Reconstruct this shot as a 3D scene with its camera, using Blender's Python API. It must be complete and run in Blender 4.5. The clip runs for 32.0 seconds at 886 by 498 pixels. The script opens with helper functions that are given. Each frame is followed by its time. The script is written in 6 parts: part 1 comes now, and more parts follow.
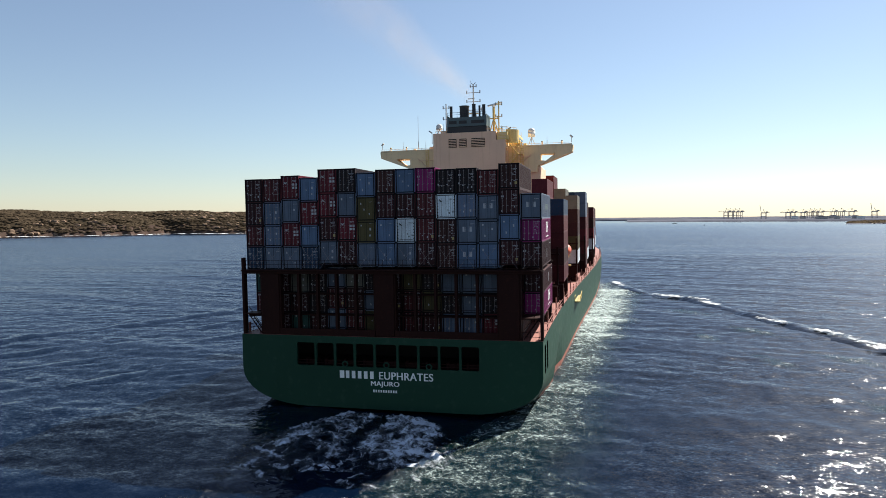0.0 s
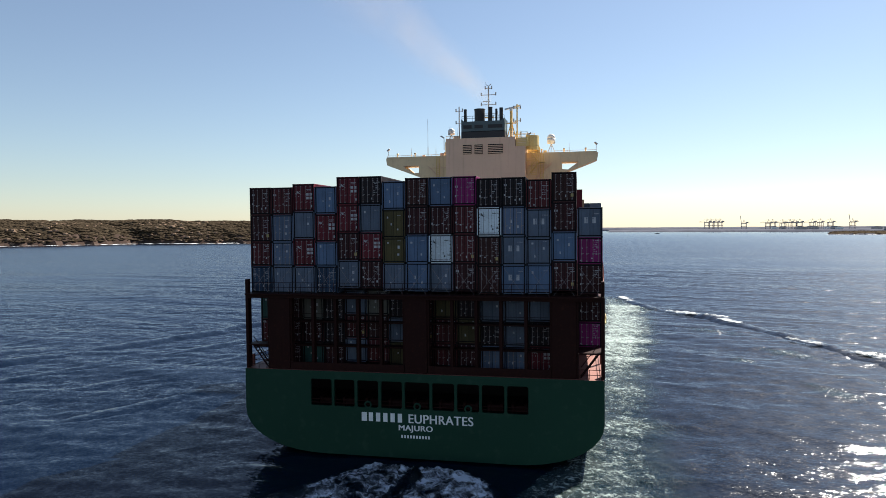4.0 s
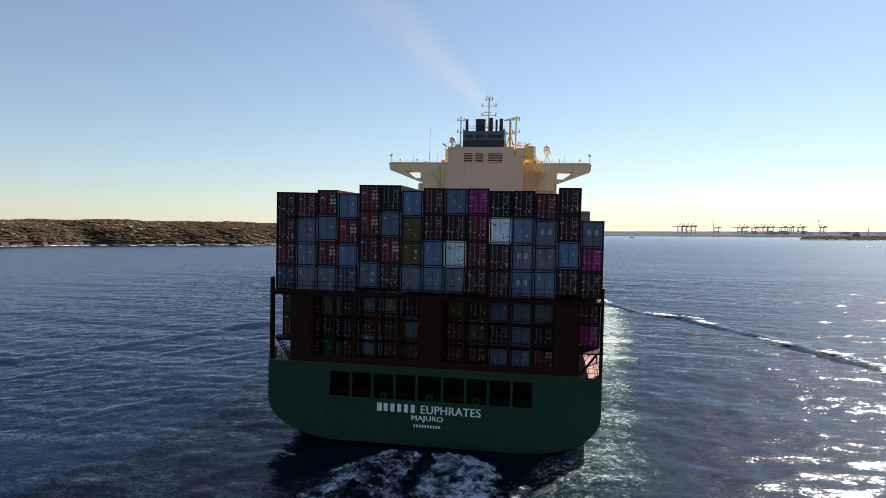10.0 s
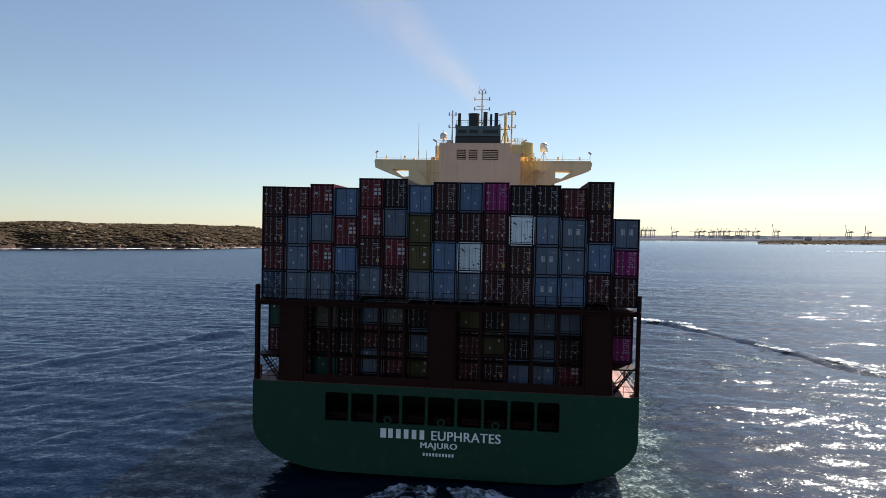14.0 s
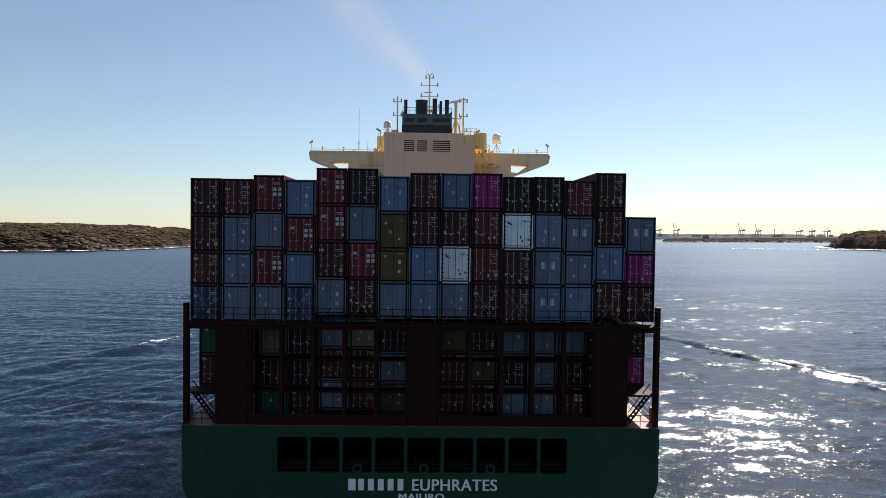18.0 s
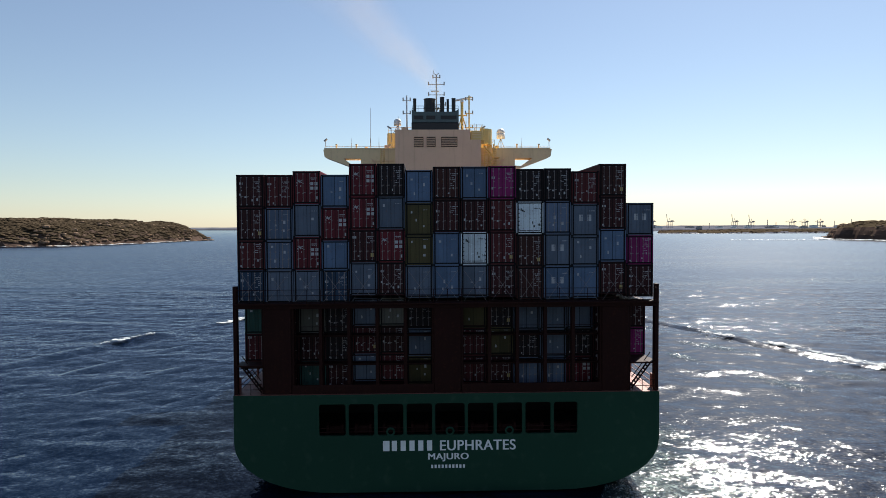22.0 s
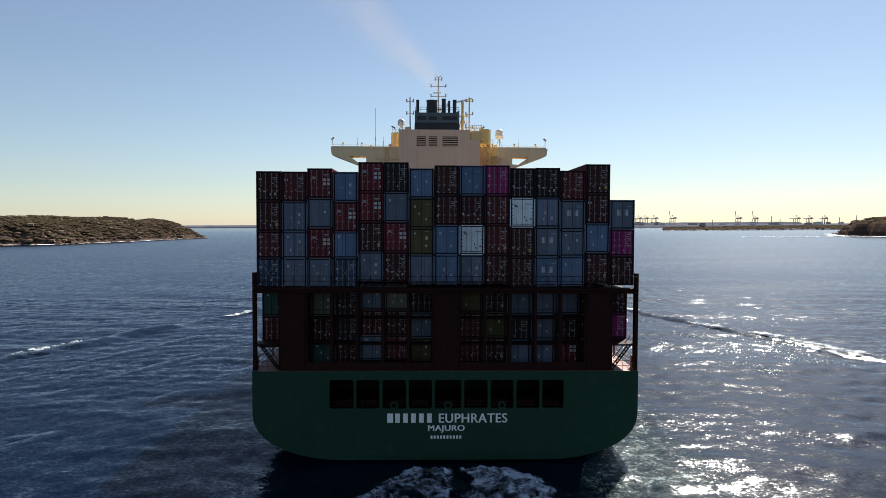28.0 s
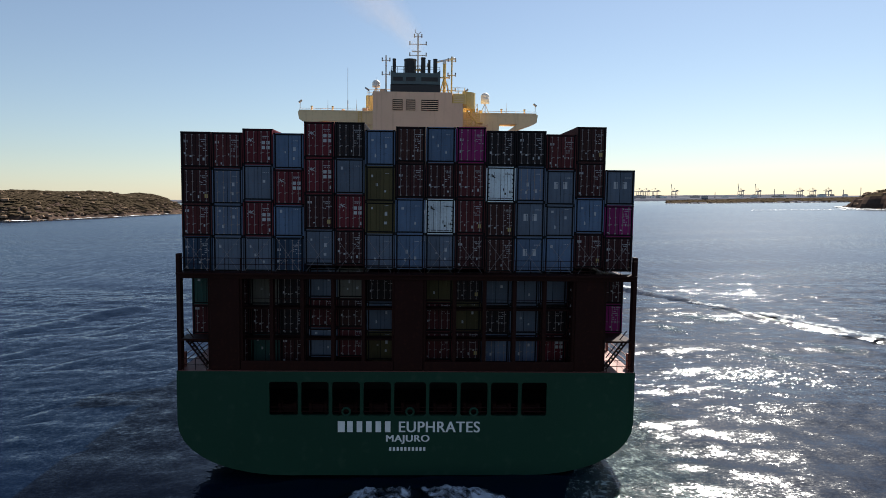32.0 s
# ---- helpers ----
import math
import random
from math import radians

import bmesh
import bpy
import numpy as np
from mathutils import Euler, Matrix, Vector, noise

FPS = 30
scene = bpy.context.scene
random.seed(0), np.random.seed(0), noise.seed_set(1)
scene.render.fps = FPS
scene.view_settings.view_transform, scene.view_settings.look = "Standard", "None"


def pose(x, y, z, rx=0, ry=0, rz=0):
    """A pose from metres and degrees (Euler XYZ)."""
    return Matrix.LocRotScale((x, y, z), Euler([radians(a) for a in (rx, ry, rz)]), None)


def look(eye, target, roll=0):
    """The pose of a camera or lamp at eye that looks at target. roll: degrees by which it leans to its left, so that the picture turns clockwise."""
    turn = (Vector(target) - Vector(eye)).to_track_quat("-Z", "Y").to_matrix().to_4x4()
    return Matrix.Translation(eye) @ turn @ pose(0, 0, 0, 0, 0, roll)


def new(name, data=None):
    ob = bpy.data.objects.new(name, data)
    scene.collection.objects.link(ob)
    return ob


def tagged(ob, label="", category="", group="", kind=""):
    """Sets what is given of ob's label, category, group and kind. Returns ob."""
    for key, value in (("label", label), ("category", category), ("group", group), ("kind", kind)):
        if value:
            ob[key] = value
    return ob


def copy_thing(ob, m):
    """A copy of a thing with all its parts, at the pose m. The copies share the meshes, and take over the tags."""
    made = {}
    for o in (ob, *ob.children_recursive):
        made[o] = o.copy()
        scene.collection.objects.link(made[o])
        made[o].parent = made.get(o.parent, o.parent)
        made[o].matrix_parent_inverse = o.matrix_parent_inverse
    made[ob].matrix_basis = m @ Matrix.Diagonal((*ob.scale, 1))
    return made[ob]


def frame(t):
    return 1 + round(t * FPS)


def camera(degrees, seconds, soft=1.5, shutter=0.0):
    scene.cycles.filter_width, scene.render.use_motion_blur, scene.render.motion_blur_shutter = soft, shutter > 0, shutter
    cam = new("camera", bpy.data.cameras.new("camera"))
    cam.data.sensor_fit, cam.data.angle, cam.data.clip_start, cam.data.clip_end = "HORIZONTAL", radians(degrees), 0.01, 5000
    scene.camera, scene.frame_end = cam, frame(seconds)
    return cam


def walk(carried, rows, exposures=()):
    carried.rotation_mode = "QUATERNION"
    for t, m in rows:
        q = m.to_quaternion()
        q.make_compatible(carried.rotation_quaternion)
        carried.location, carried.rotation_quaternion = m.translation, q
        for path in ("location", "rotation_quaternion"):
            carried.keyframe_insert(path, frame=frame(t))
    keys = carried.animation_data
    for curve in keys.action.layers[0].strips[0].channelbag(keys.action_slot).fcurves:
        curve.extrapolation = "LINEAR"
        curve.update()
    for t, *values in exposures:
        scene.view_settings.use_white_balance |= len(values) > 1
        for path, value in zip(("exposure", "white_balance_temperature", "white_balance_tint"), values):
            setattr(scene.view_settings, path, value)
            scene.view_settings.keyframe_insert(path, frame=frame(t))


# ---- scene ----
cam = camera(67.32, 32.0, soft=0.85)
PATH = [
    (0, pose(25.455, -75.284, 23.424, 87.336, 0.264, 13.630)),
    (0.5, pose(23.258, -70.288, 23.595, 87.422, 0.197, 12.793)),
    (1, pose(21.622, -65.509, 23.681, 87.553, 0.205, 11.999)),
    (1.5, pose(20.455, -60.865, 23.773, 87.641, 0.325, 11.866)),
    (2, pose(19.593, -56.179, 23.830, 87.736, 0.338, 11.964)),
    (2.5, pose(18.664, -51.403, 23.777, 87.900, 0.290, 12.019)),
    (3, pose(17.811, -46.561, 23.845, 88.007, 0.238, 12.006)),
    (3.5, pose(17.132, -41.880, 24.049, 88.077, 0.170, 11.993)),
    (5.5, pose(16.639, -29.078, 24.297, 88.229, -0.002, 12.068)),
    (6, pose(16.787, -27.327, 24.339, 88.074, -0.075, 12.112)),
    (6.5, pose(16.698, -25.326, 24.375, 88.054, -0.190, 12.102)),
    (7, pose(16.476, -22.964, 24.428, 88.066, -0.289, 11.738)),
    (7.5, pose(16.258, -20.293, 24.526, 88.085, -0.391, 11.665)),
    (8, pose(16.044, -17.355, 24.609, 88.130, -0.189, 10.820)),
    (8.5, pose(15.738, -14.128, 24.665, 88.152, -0.268, 10.386)),
    (9, pose(15.331, -10.539, 24.665, 88.225, -0.323, 10.292)),
    (9.5, pose(14.838, -6.614, 24.639, 88.297, -0.316, 10.072)),
    (10, pose(14.294, -2.464, 24.633, 88.353, -0.309, 9.833)),
    (10.5, pose(13.630, 1.822, 24.651, 88.393, -0.412, 9.254)),
    (11, pose(12.868, 6.219, 24.612, 88.454, -0.364, 8.726)),
    (11.5, pose(12.032, 10.705, 24.520, 88.528, -0.412, 8.427)),
    (12, pose(11.189, 15.217, 24.427, 88.595, -0.428, 8.348)),
    (12.5, pose(10.331, 19.776, 24.370, 88.636, -0.373, 7.719)),
    (13, pose(9.415, 24.418, 24.335, 88.642, -0.311, 7.139)),
    (13.5, pose(8.470, 29.169, 24.275, 88.656, -0.413, 7.083)),
    (14, pose(7.555, 34.012, 24.211, 88.691, -0.435, 6.455)),
    (14.5, pose(6.695, 38.865, 24.172, 88.689, -0.297, 5.531)),
    (16.5, pose(3.304, 58.626, 24.317, 88.774, -0.375, 4.820)),
    (17, pose(2.393, 63.643, 24.381, 88.747, -0.438, 3.812)),
    (17.5, pose(1.465, 68.649, 24.435, 88.706, -0.375, 0.711)),
    (18, pose(0.634, 73.614, 24.476, 88.648, -0.269, -1.109)),
    (18.5, pose(-0.066, 78.451, 24.537, 88.652, -0.278, -1.129)),
    (19, pose(-0.598, 82.860, 24.578, 88.687, -0.198, -1.178)),
    (19.5, pose(-1.063, 86.568, 24.570, 88.598, -0.049, -1.284)),
    (20, pose(-1.490, 89.544, 24.513, 88.527, -0.038, -1.374)),
    (20.5, pose(-1.837, 91.851, 24.427, 88.451, -0.011, -1.507)),
    (21, pose(-2.084, 93.551, 24.314, 88.353, 0.047, -1.585)),
    (21.5, pose(-2.220, 94.735, 24.156, 88.189, 0.144, -1.695)),
    (22, pose(-2.295, 95.502, 23.975, 88.038, 0.069, -1.786)),
    (22.5, pose(-2.352, 96.076, 23.845, 87.869, 0.132, -1.865)),
    (23, pose(-2.486, 96.867, 23.791, 87.595, -0.007, -1.918)),
    (23.5, pose(-2.691, 98.232, 23.758, 87.607, 0.024, -1.928)),
    (24, pose(-2.891, 100.297, 23.726, 87.654, 0.159, -1.914)),
    (24.5, pose(-3.018, 103.000, 23.698, 87.664, 0.127, -1.866)),
    (25, pose(-3.157, 106.207, 23.693, 87.688, -0.046, -1.872)),
    (25.5, pose(-3.257, 109.765, 23.753, 87.719, 0.039, -1.896)),
    (27.5, pose(-2.524, 126.865, 23.575, 88.247, 0.195, -1.772)),
    (28, pose(-2.231, 131.423, 23.577, 87.814, 0.171, -1.764)),
    (28.5, pose(-1.871, 136.093, 23.592, 87.119, 0.178, -1.769)),
    (29, pose(-1.483, 140.806, 23.621, 86.368, 0.176, -1.745)),
    (29.5, pose(-1.048, 145.561, 23.597, 85.656, 0.179, -1.721)),
    (30, pose(-0.604, 150.366, 23.528, 85.628, 0.248, -1.679)),
    (30.5, pose(-0.231, 155.183, 23.514, 85.581, 0.240, -1.712)),
    (31, pose(0.206, 160.018, 23.536, 85.526, 0.247, -1.791)),
    (31.5, pose(0.745, 164.926, 23.547, 85.456, 0.277, -1.828)),
    (32, pose(1.390, 169.942, 23.512, 85.549, 0.343, -1.832)),
]
# the ship's way: seconds and pose (heading, heel and trim)
SHIP = [
    (0, pose(0, 0.00, 0, 0.240, -0.707, -0.087)),
    (2, pose(0, 14.00, 0, 0.204, -0.782, 0.511)),
    (4, pose(0, 28.00, 0, 0.349, -0.392, 0.454)),
    (6, pose(0, 42.00, 0, 0.476, 0.247, 0.378)),
    (8, pose(0, 56.00, 0, 0.471, 0.758, 0.304)),
    (10, pose(0, 70.00, 0, 0.429, 0.996, 0.203)),
    (12, pose(0, 84.00, 0, 0.342, 1.015, 0.096)),
    (14, pose(0, 98.00, 0, 0.273, 0.822, 0.012)),
    (16, pose(0, 112.00, 0, 0.370, 0.738, -0.007)),
    (18, pose(0, 126.00, 0, 0.386, 0.478, 0.064)),
    (20, pose(0, 140.00, 0, 0.264, -0.006, -0.085)),
    (22, pose(0, 154.00, 0, 0.169, -0.231, -0.305)),
    (24, pose(0, 168.00, 0, 0.133, -0.174, -0.502)),
    (26, pose(0, 182.00, 0, 0.155, 0.043, -0.511)),
    (28, pose(0, 196.00, 0, 0.180, 0.404, -0.339)),
    (30, pose(0, 210.00, 0, 0.252, 0.853, -0.112)),
    (32, pose(0, 224.00, 0, 0.244, 1.071, -0.007)),
]
walk(cam, PATH, [(0, 1.14), (6, 1.14), (10, 1.09), (14, 1.05), (17, 1.04), (25, 0.97), (28, 0.92), (32, 0.94)])

# ---- light ----
SUN_AZ, SUN_EL = radians(30), radians(43)
world = bpy.data.worlds.new("sky")
scene.world = world
world.use_nodes = True
wn = world.node_tree.nodes
sky = wn.new("ShaderNodeTexSky")
sky.sky_type, sky.sun_disc = "NISHITA", False
sky.sun_elevation, sky.sun_rotation = SUN_EL, SUN_AZ
sky.air_density, sky.dust_density, sky.ozone_density = 1.05, 0.2, 3.4
tint = wn.new("ShaderNodeHueSaturation")
tint.inputs["Saturation"].default_value = 0.87
world.node_tree.links.new(sky.outputs[0], tint.inputs["Color"])
world.node_tree.links.new(tint.outputs[0], wn["Background"].inputs[0])
wn["Background"].inputs[1].default_value = 0.054
sun = new("sun", bpy.data.lights.new("sun", "SUN"))
sun.data.energy, sun.data.angle, sun.data.color = 5.0, radians(0.53), (1.0, 0.95, 0.87)
sun.matrix_world = look((900 * math.sin(SUN_AZ), 900 * math.cos(SUN_AZ), 900 * math.tan(SUN_EL)), (0, 0, 0))


# ---- materials ----
def material(name, color, rough=0.5, metal=0.0, vary=0.25, size=1.0, bump=0.0, dirt=None, dirt_amount=0.0, spread=0.0, shine=0.5, streak=None):
    """Paint or stone with a fine grain, larger stains, and a difference from object to object."""
    m = bpy.data.materials.new(name)
    m.use_nodes = True
    n, l = m.node_tree.nodes, m.node_tree.links
    b = n["Principled BSDF"]
    b.inputs["Metallic"].default_value = metal
    b.inputs["Specular IOR Level"].default_value = shine
    co = n.new("ShaderNodeTexCoord")
    grain, stain = n.new("ShaderNodeTexNoise"), n.new("ShaderNodeTexNoise")
    grain.inputs["Scale"].default_value, grain.inputs["Detail"].default_value = 6.0 / size, 6
    stain.inputs["Scale"].default_value, stain.inputs["Detail"].default_value = 0.7 / size, 4
    info = n.new("ShaderNodeObjectInfo")
    for t in (grain, stain):
        l.new(co.outputs["Object"], t.inputs["Vector"])
    mix = n.new("ShaderNodeMix")
    mix.data_type = "RGBA"
    mix.inputs["A"].default_value = (*[c * (1 - vary) for c in color], 1)
    mix.inputs["B"].default_value = (*[min(1, c * (1 + vary)) for c in color], 1)
    l.new(stain.outputs["Fac"], mix.inputs["Factor"])
    last = mix.outputs["Result"]
    if dirt_amount:
        ramp = n.new("ShaderNodeMapRange")
        ramp.inputs["From Min"].default_value, ramp.inputs["From Max"].default_value = 0.56, 0.72
        ramp.inputs["To Max"].default_value = dirt_amount
        l.new(grain.outputs["Fac"], ramp.inputs["Value"])
        d = n.new("ShaderNodeMix")
        d.data_type = "RGBA"
        d.inputs["B"].default_value = (*dirt, 1)
        l.new(ramp.outputs["Result"], d.inputs["Factor"])
        l.new(last, d.inputs["A"])
        last = d.outputs["Result"]
    if streak:  # stains that run down upright faces
        mp, run, sr, sm = n.new("ShaderNodeMapping"), n.new("ShaderNodeTexNoise"), n.new("ShaderNodeMapRange"), n.new("ShaderNodeMix")
        mp.inputs["Scale"].default_value = (1.0, 1.0, 0.06)
        run.inputs["Scale"].default_value, run.inputs["Detail"].default_value, run.inputs["Roughness"].default_value = 1.5, 6, 0.65
        sr.inputs["From Min"].default_value, sr.inputs["From Max"].default_value, sr.inputs["To Max"].default_value = 0.54, 0.78, 0.5
        sm.data_type = "RGBA"
        sm.inputs["B"].default_value = (*streak, 1)
        l.new(co.outputs["Object"], mp.inputs["Vector"])
        l.new(mp.outputs["Vector"], run.inputs["Vector"])
        l.new(run.outputs["Fac"], sr.inputs["Value"])
        l.new(sr.outputs["Result"], sm.inputs["Factor"])
        l.new(last, sm.inputs["A"])
        last = sm.outputs["Result"]
    if spread:
        hsv = n.new("ShaderNodeHueSaturation")
        mr = n.new("ShaderNodeMapRange")
        mr.inputs["To Min"].default_value, mr.inputs["To Max"].default_value = 1 - spread, 1 + spread
        l.new(info.outputs["Random"], mr.inputs["Value"])
        l.new(mr.outputs["Result"], hsv.inputs["Value"])
        l.new(last, hsv.inputs["Color"])
        last = hsv.outputs["Color"]
    l.new(last, b.inputs["Base Color"])
    rr = n.new("ShaderNodeMapRange")
    rr.inputs["To Min"].default_value, rr.inputs["To Max"].default_value = max(0.05, rough - 0.12), min(1, rough + 0.12)
    l.new(grain.outputs["Fac"], rr.inputs["Value"])
    l.new(rr.outputs["Result"], b.inputs["Roughness"])
    if bump:
        bm = n.new("ShaderNodeBump")
        bm.inputs["Strength"].default_value, bm.inputs["Distance"].default_value = 0.6, bump
        l.new(grain.outputs["Fac"], bm.inputs["Height"])
        l.new(bm.outputs["Normal"], b.inputs["Normal"])
    return m


RUST = (0.16, 0.06, 0.03)
PAINT = {  # container colours
    "maroon": (0.125, 0.018, 0.023), "dark_maroon": (0.060, 0.011, 0.014), "brown": (0.072, 0.020, 0.018),
    "red": (0.18, 0.016, 0.029), "blue": (0.165, 0.255, 0.41), "steel": (0.18, 0.245, 0.37), "slate": (0.175, 0.22, 0.30),
    "navy": (0.020, 0.012, 0.016), "deep_blue": (0.035, 0.075, 0.14), "olive": (0.125, 0.100, 0.040), "magenta": (0.34, 0.016, 0.17),
    "white": (0.72, 0.78, 0.82), "teal": (0.05, 0.14, 0.12), "grey": (0.24, 0.225, 0.19),
}
COLOR_WORD = {"maroon": "maroon", "dark_maroon": "dark maroon", "brown": "brown", "red": "red", "blue": "blue", "steel": "grey-blue",
              "slate": "slate grey", "navy": "black-blue", "deep_blue": "deep blue", "olive": "olive", "magenta": "magenta",
              "white": "white", "teal": "teal green", "grey": "pale grey"}
BOX_MAT = {k: material("box_" + k, [c * (0.60 if k != "white" else 0.9) for c in v], 0.55, 0, 0.32, 1.0, 0.006, RUST, 0.35, 0.2, 0.2) for k, v in PAINT.items()}
M_HULL = material("hull_green", (0.012, 0.048, 0.029), 0.55, 0, 0.2, 6, 0.01, (0.05, 0.09, 0.065), 0.25, shine=0.15, streak=(0.014, 0.050, 0.034))
M_BOOT = material("boot_red", (0.42, 0.15, 0.11), 0.6, 0, 0.25, 5, 0.01, (0.2, 0.16, 0.13), 0.5, shine=0.1)
M_DECK = material("deck_paint", (0.26, 0.09, 0.065), 0.6, 0, 0.25, 3, 0.004, RUST, 0.5)
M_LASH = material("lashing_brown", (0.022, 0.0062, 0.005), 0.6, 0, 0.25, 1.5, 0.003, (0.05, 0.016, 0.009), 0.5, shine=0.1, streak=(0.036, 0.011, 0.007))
M_BUFF = material("buff_paint", (0.78, 0.53, 0.36), 0.6, 0, 0.12, 3, 0.003, (0.55, 0.34, 0.22), 0.15, streak=(0.42, 0.24, 0.14))
M_CREAM = material("cream_paint", (0.84, 0.64, 0.37), 0.6, 0, 0.12, 3, 0.003, (0.5, 0.34, 0.2), 0.2, streak=(0.45, 0.29, 0.15))
M_TAN = material("tan_placard", (0.45, 0.34, 0.12), 0.7, 0, 0.3, 0.4)
# buff pushed to bright yellow, with sunlight put into the colour
M_SUNLIT_YELLOW = material("sunlit_yellow_paint", (0.76, 0.55, 0.20), 0.5, 0, 0.12, 2, 0.002, RUST, 0.2)
M_FUNNEL = material("funnel_grey_green", (0.07, 0.11, 0.115), 0.5, 0, 0.15, 2, 0.003, (0.05, 0.05, 0.05), 0.4)
M_BLACK = material("soot_black", (0.018, 0.018, 0.02), 0.55, 0, 0.3, 1)
# near-black puts the shade of hollow spaces into the colour
M_VOID_SHADE = material("void_shade_black", (0.012, 0.011, 0.010), 0.8, 0, 0.3, 1, shine=0.1)
M_WHITE = material("white_paint", (0.74, 0.74, 0.72), 0.45, 0, 0.06, 1.5)
M_MARK = material("mark_white", (0.82, 0.82, 0.8), 0.6, 0, 0.18, 0.6)
M_STEEL = material("bare_steel", (0.42, 0.41, 0.40), 0.5, 0.2, 0.2, 0.4, 0, RUST, 0.4)
M_ORANGE = material("lifeboat_orange", (0.75, 0.12, 0.04), 0.4, 0, 0.08, 1)
# black for container door edges, where recess shadow is painted in
M_EDGE_SHADE = material("door_gasket", (0.006, 0.006, 0.007), 0.8, 0, 0.2, 0.5, shine=0.1)
M_STENCIL = material("stencil_grey", (0.44, 0.44, 0.46), 0.7, 0, 0.35, 0.4, 0, (0.2, 0.19, 0.19), 0.6, shine=0.2)
M_BAR = material("locking_bar_steel", (0.27, 0.235, 0.235), 0.6, 0, 0.3, 0.4, 0, RUST, 0.4, shine=0.3)
M_GLASS = material("window_glass", (0.02, 0.03, 0.035), 0.08, 0, 0.1, 1)
M_ROCK = material("sandstone", (0.075, 0.052, 0.042), 0.9, 0, 0.5, 14, 0.6, (0.035, 0.028, 0.026), 0.9, shine=0.0)
M_OUTCROP = material("pale_sandstone", (0.24, 0.165, 0.115), 0.9, 0, 0.4, 6, 0.3, (0.05, 0.04, 0.035), 0.7, shine=0.0)
M_SCRUB = material("coastal_scrub", (0.060, 0.046, 0.030), 0.9, 0, 0.5, 22, 0.5, (0.085, 0.062, 0.042), 0.6, shine=0.0)
# pale bluish grey: distance haze is mixed into this base colour
M_FAR_HAZED = material("hazed_far_shore", (0.115, 0.118, 0.14), 0.9, 0, 0.4, 40, shine=0.0)
M_CRANE = material("crane_steel", (0.42, 0.39, 0.37), 0.8, 0, 0.15, 10, shine=0.0)


def add_islands(m, spread):
    """A lighter or darker tone for each separate piece of a joined mesh."""
    n, l = m.node_tree.nodes, m.node_tree.links
    b = n["Principled BSDF"]
    link = b.inputs["Base Color"].links[0]
    src = link.from_socket
    geo, mr, hsv = n.new("ShaderNodeNewGeometry"), n.new("ShaderNodeMapRange"), n.new("ShaderNodeHueSaturation")
    mr.inputs["To Min"].default_value, mr.inputs["To Max"].default_value = 1 - spread, 1 + spread
    l.new(geo.outputs["Random Per Island"], mr.inputs["Value"])
    l.new(mr.outputs["Result"], hsv.inputs["Value"])
    l.new(src, hsv.inputs["Color"])
    l.new(hsv.outputs["Color"], b.inputs["Base Color"])


M_LEAF = material("scrub_leaves", (0.060, 0.045, 0.030), 0.9, 0, 0.45, 45, shine=0.0)
add_islands(M_LEAF, 0.2)


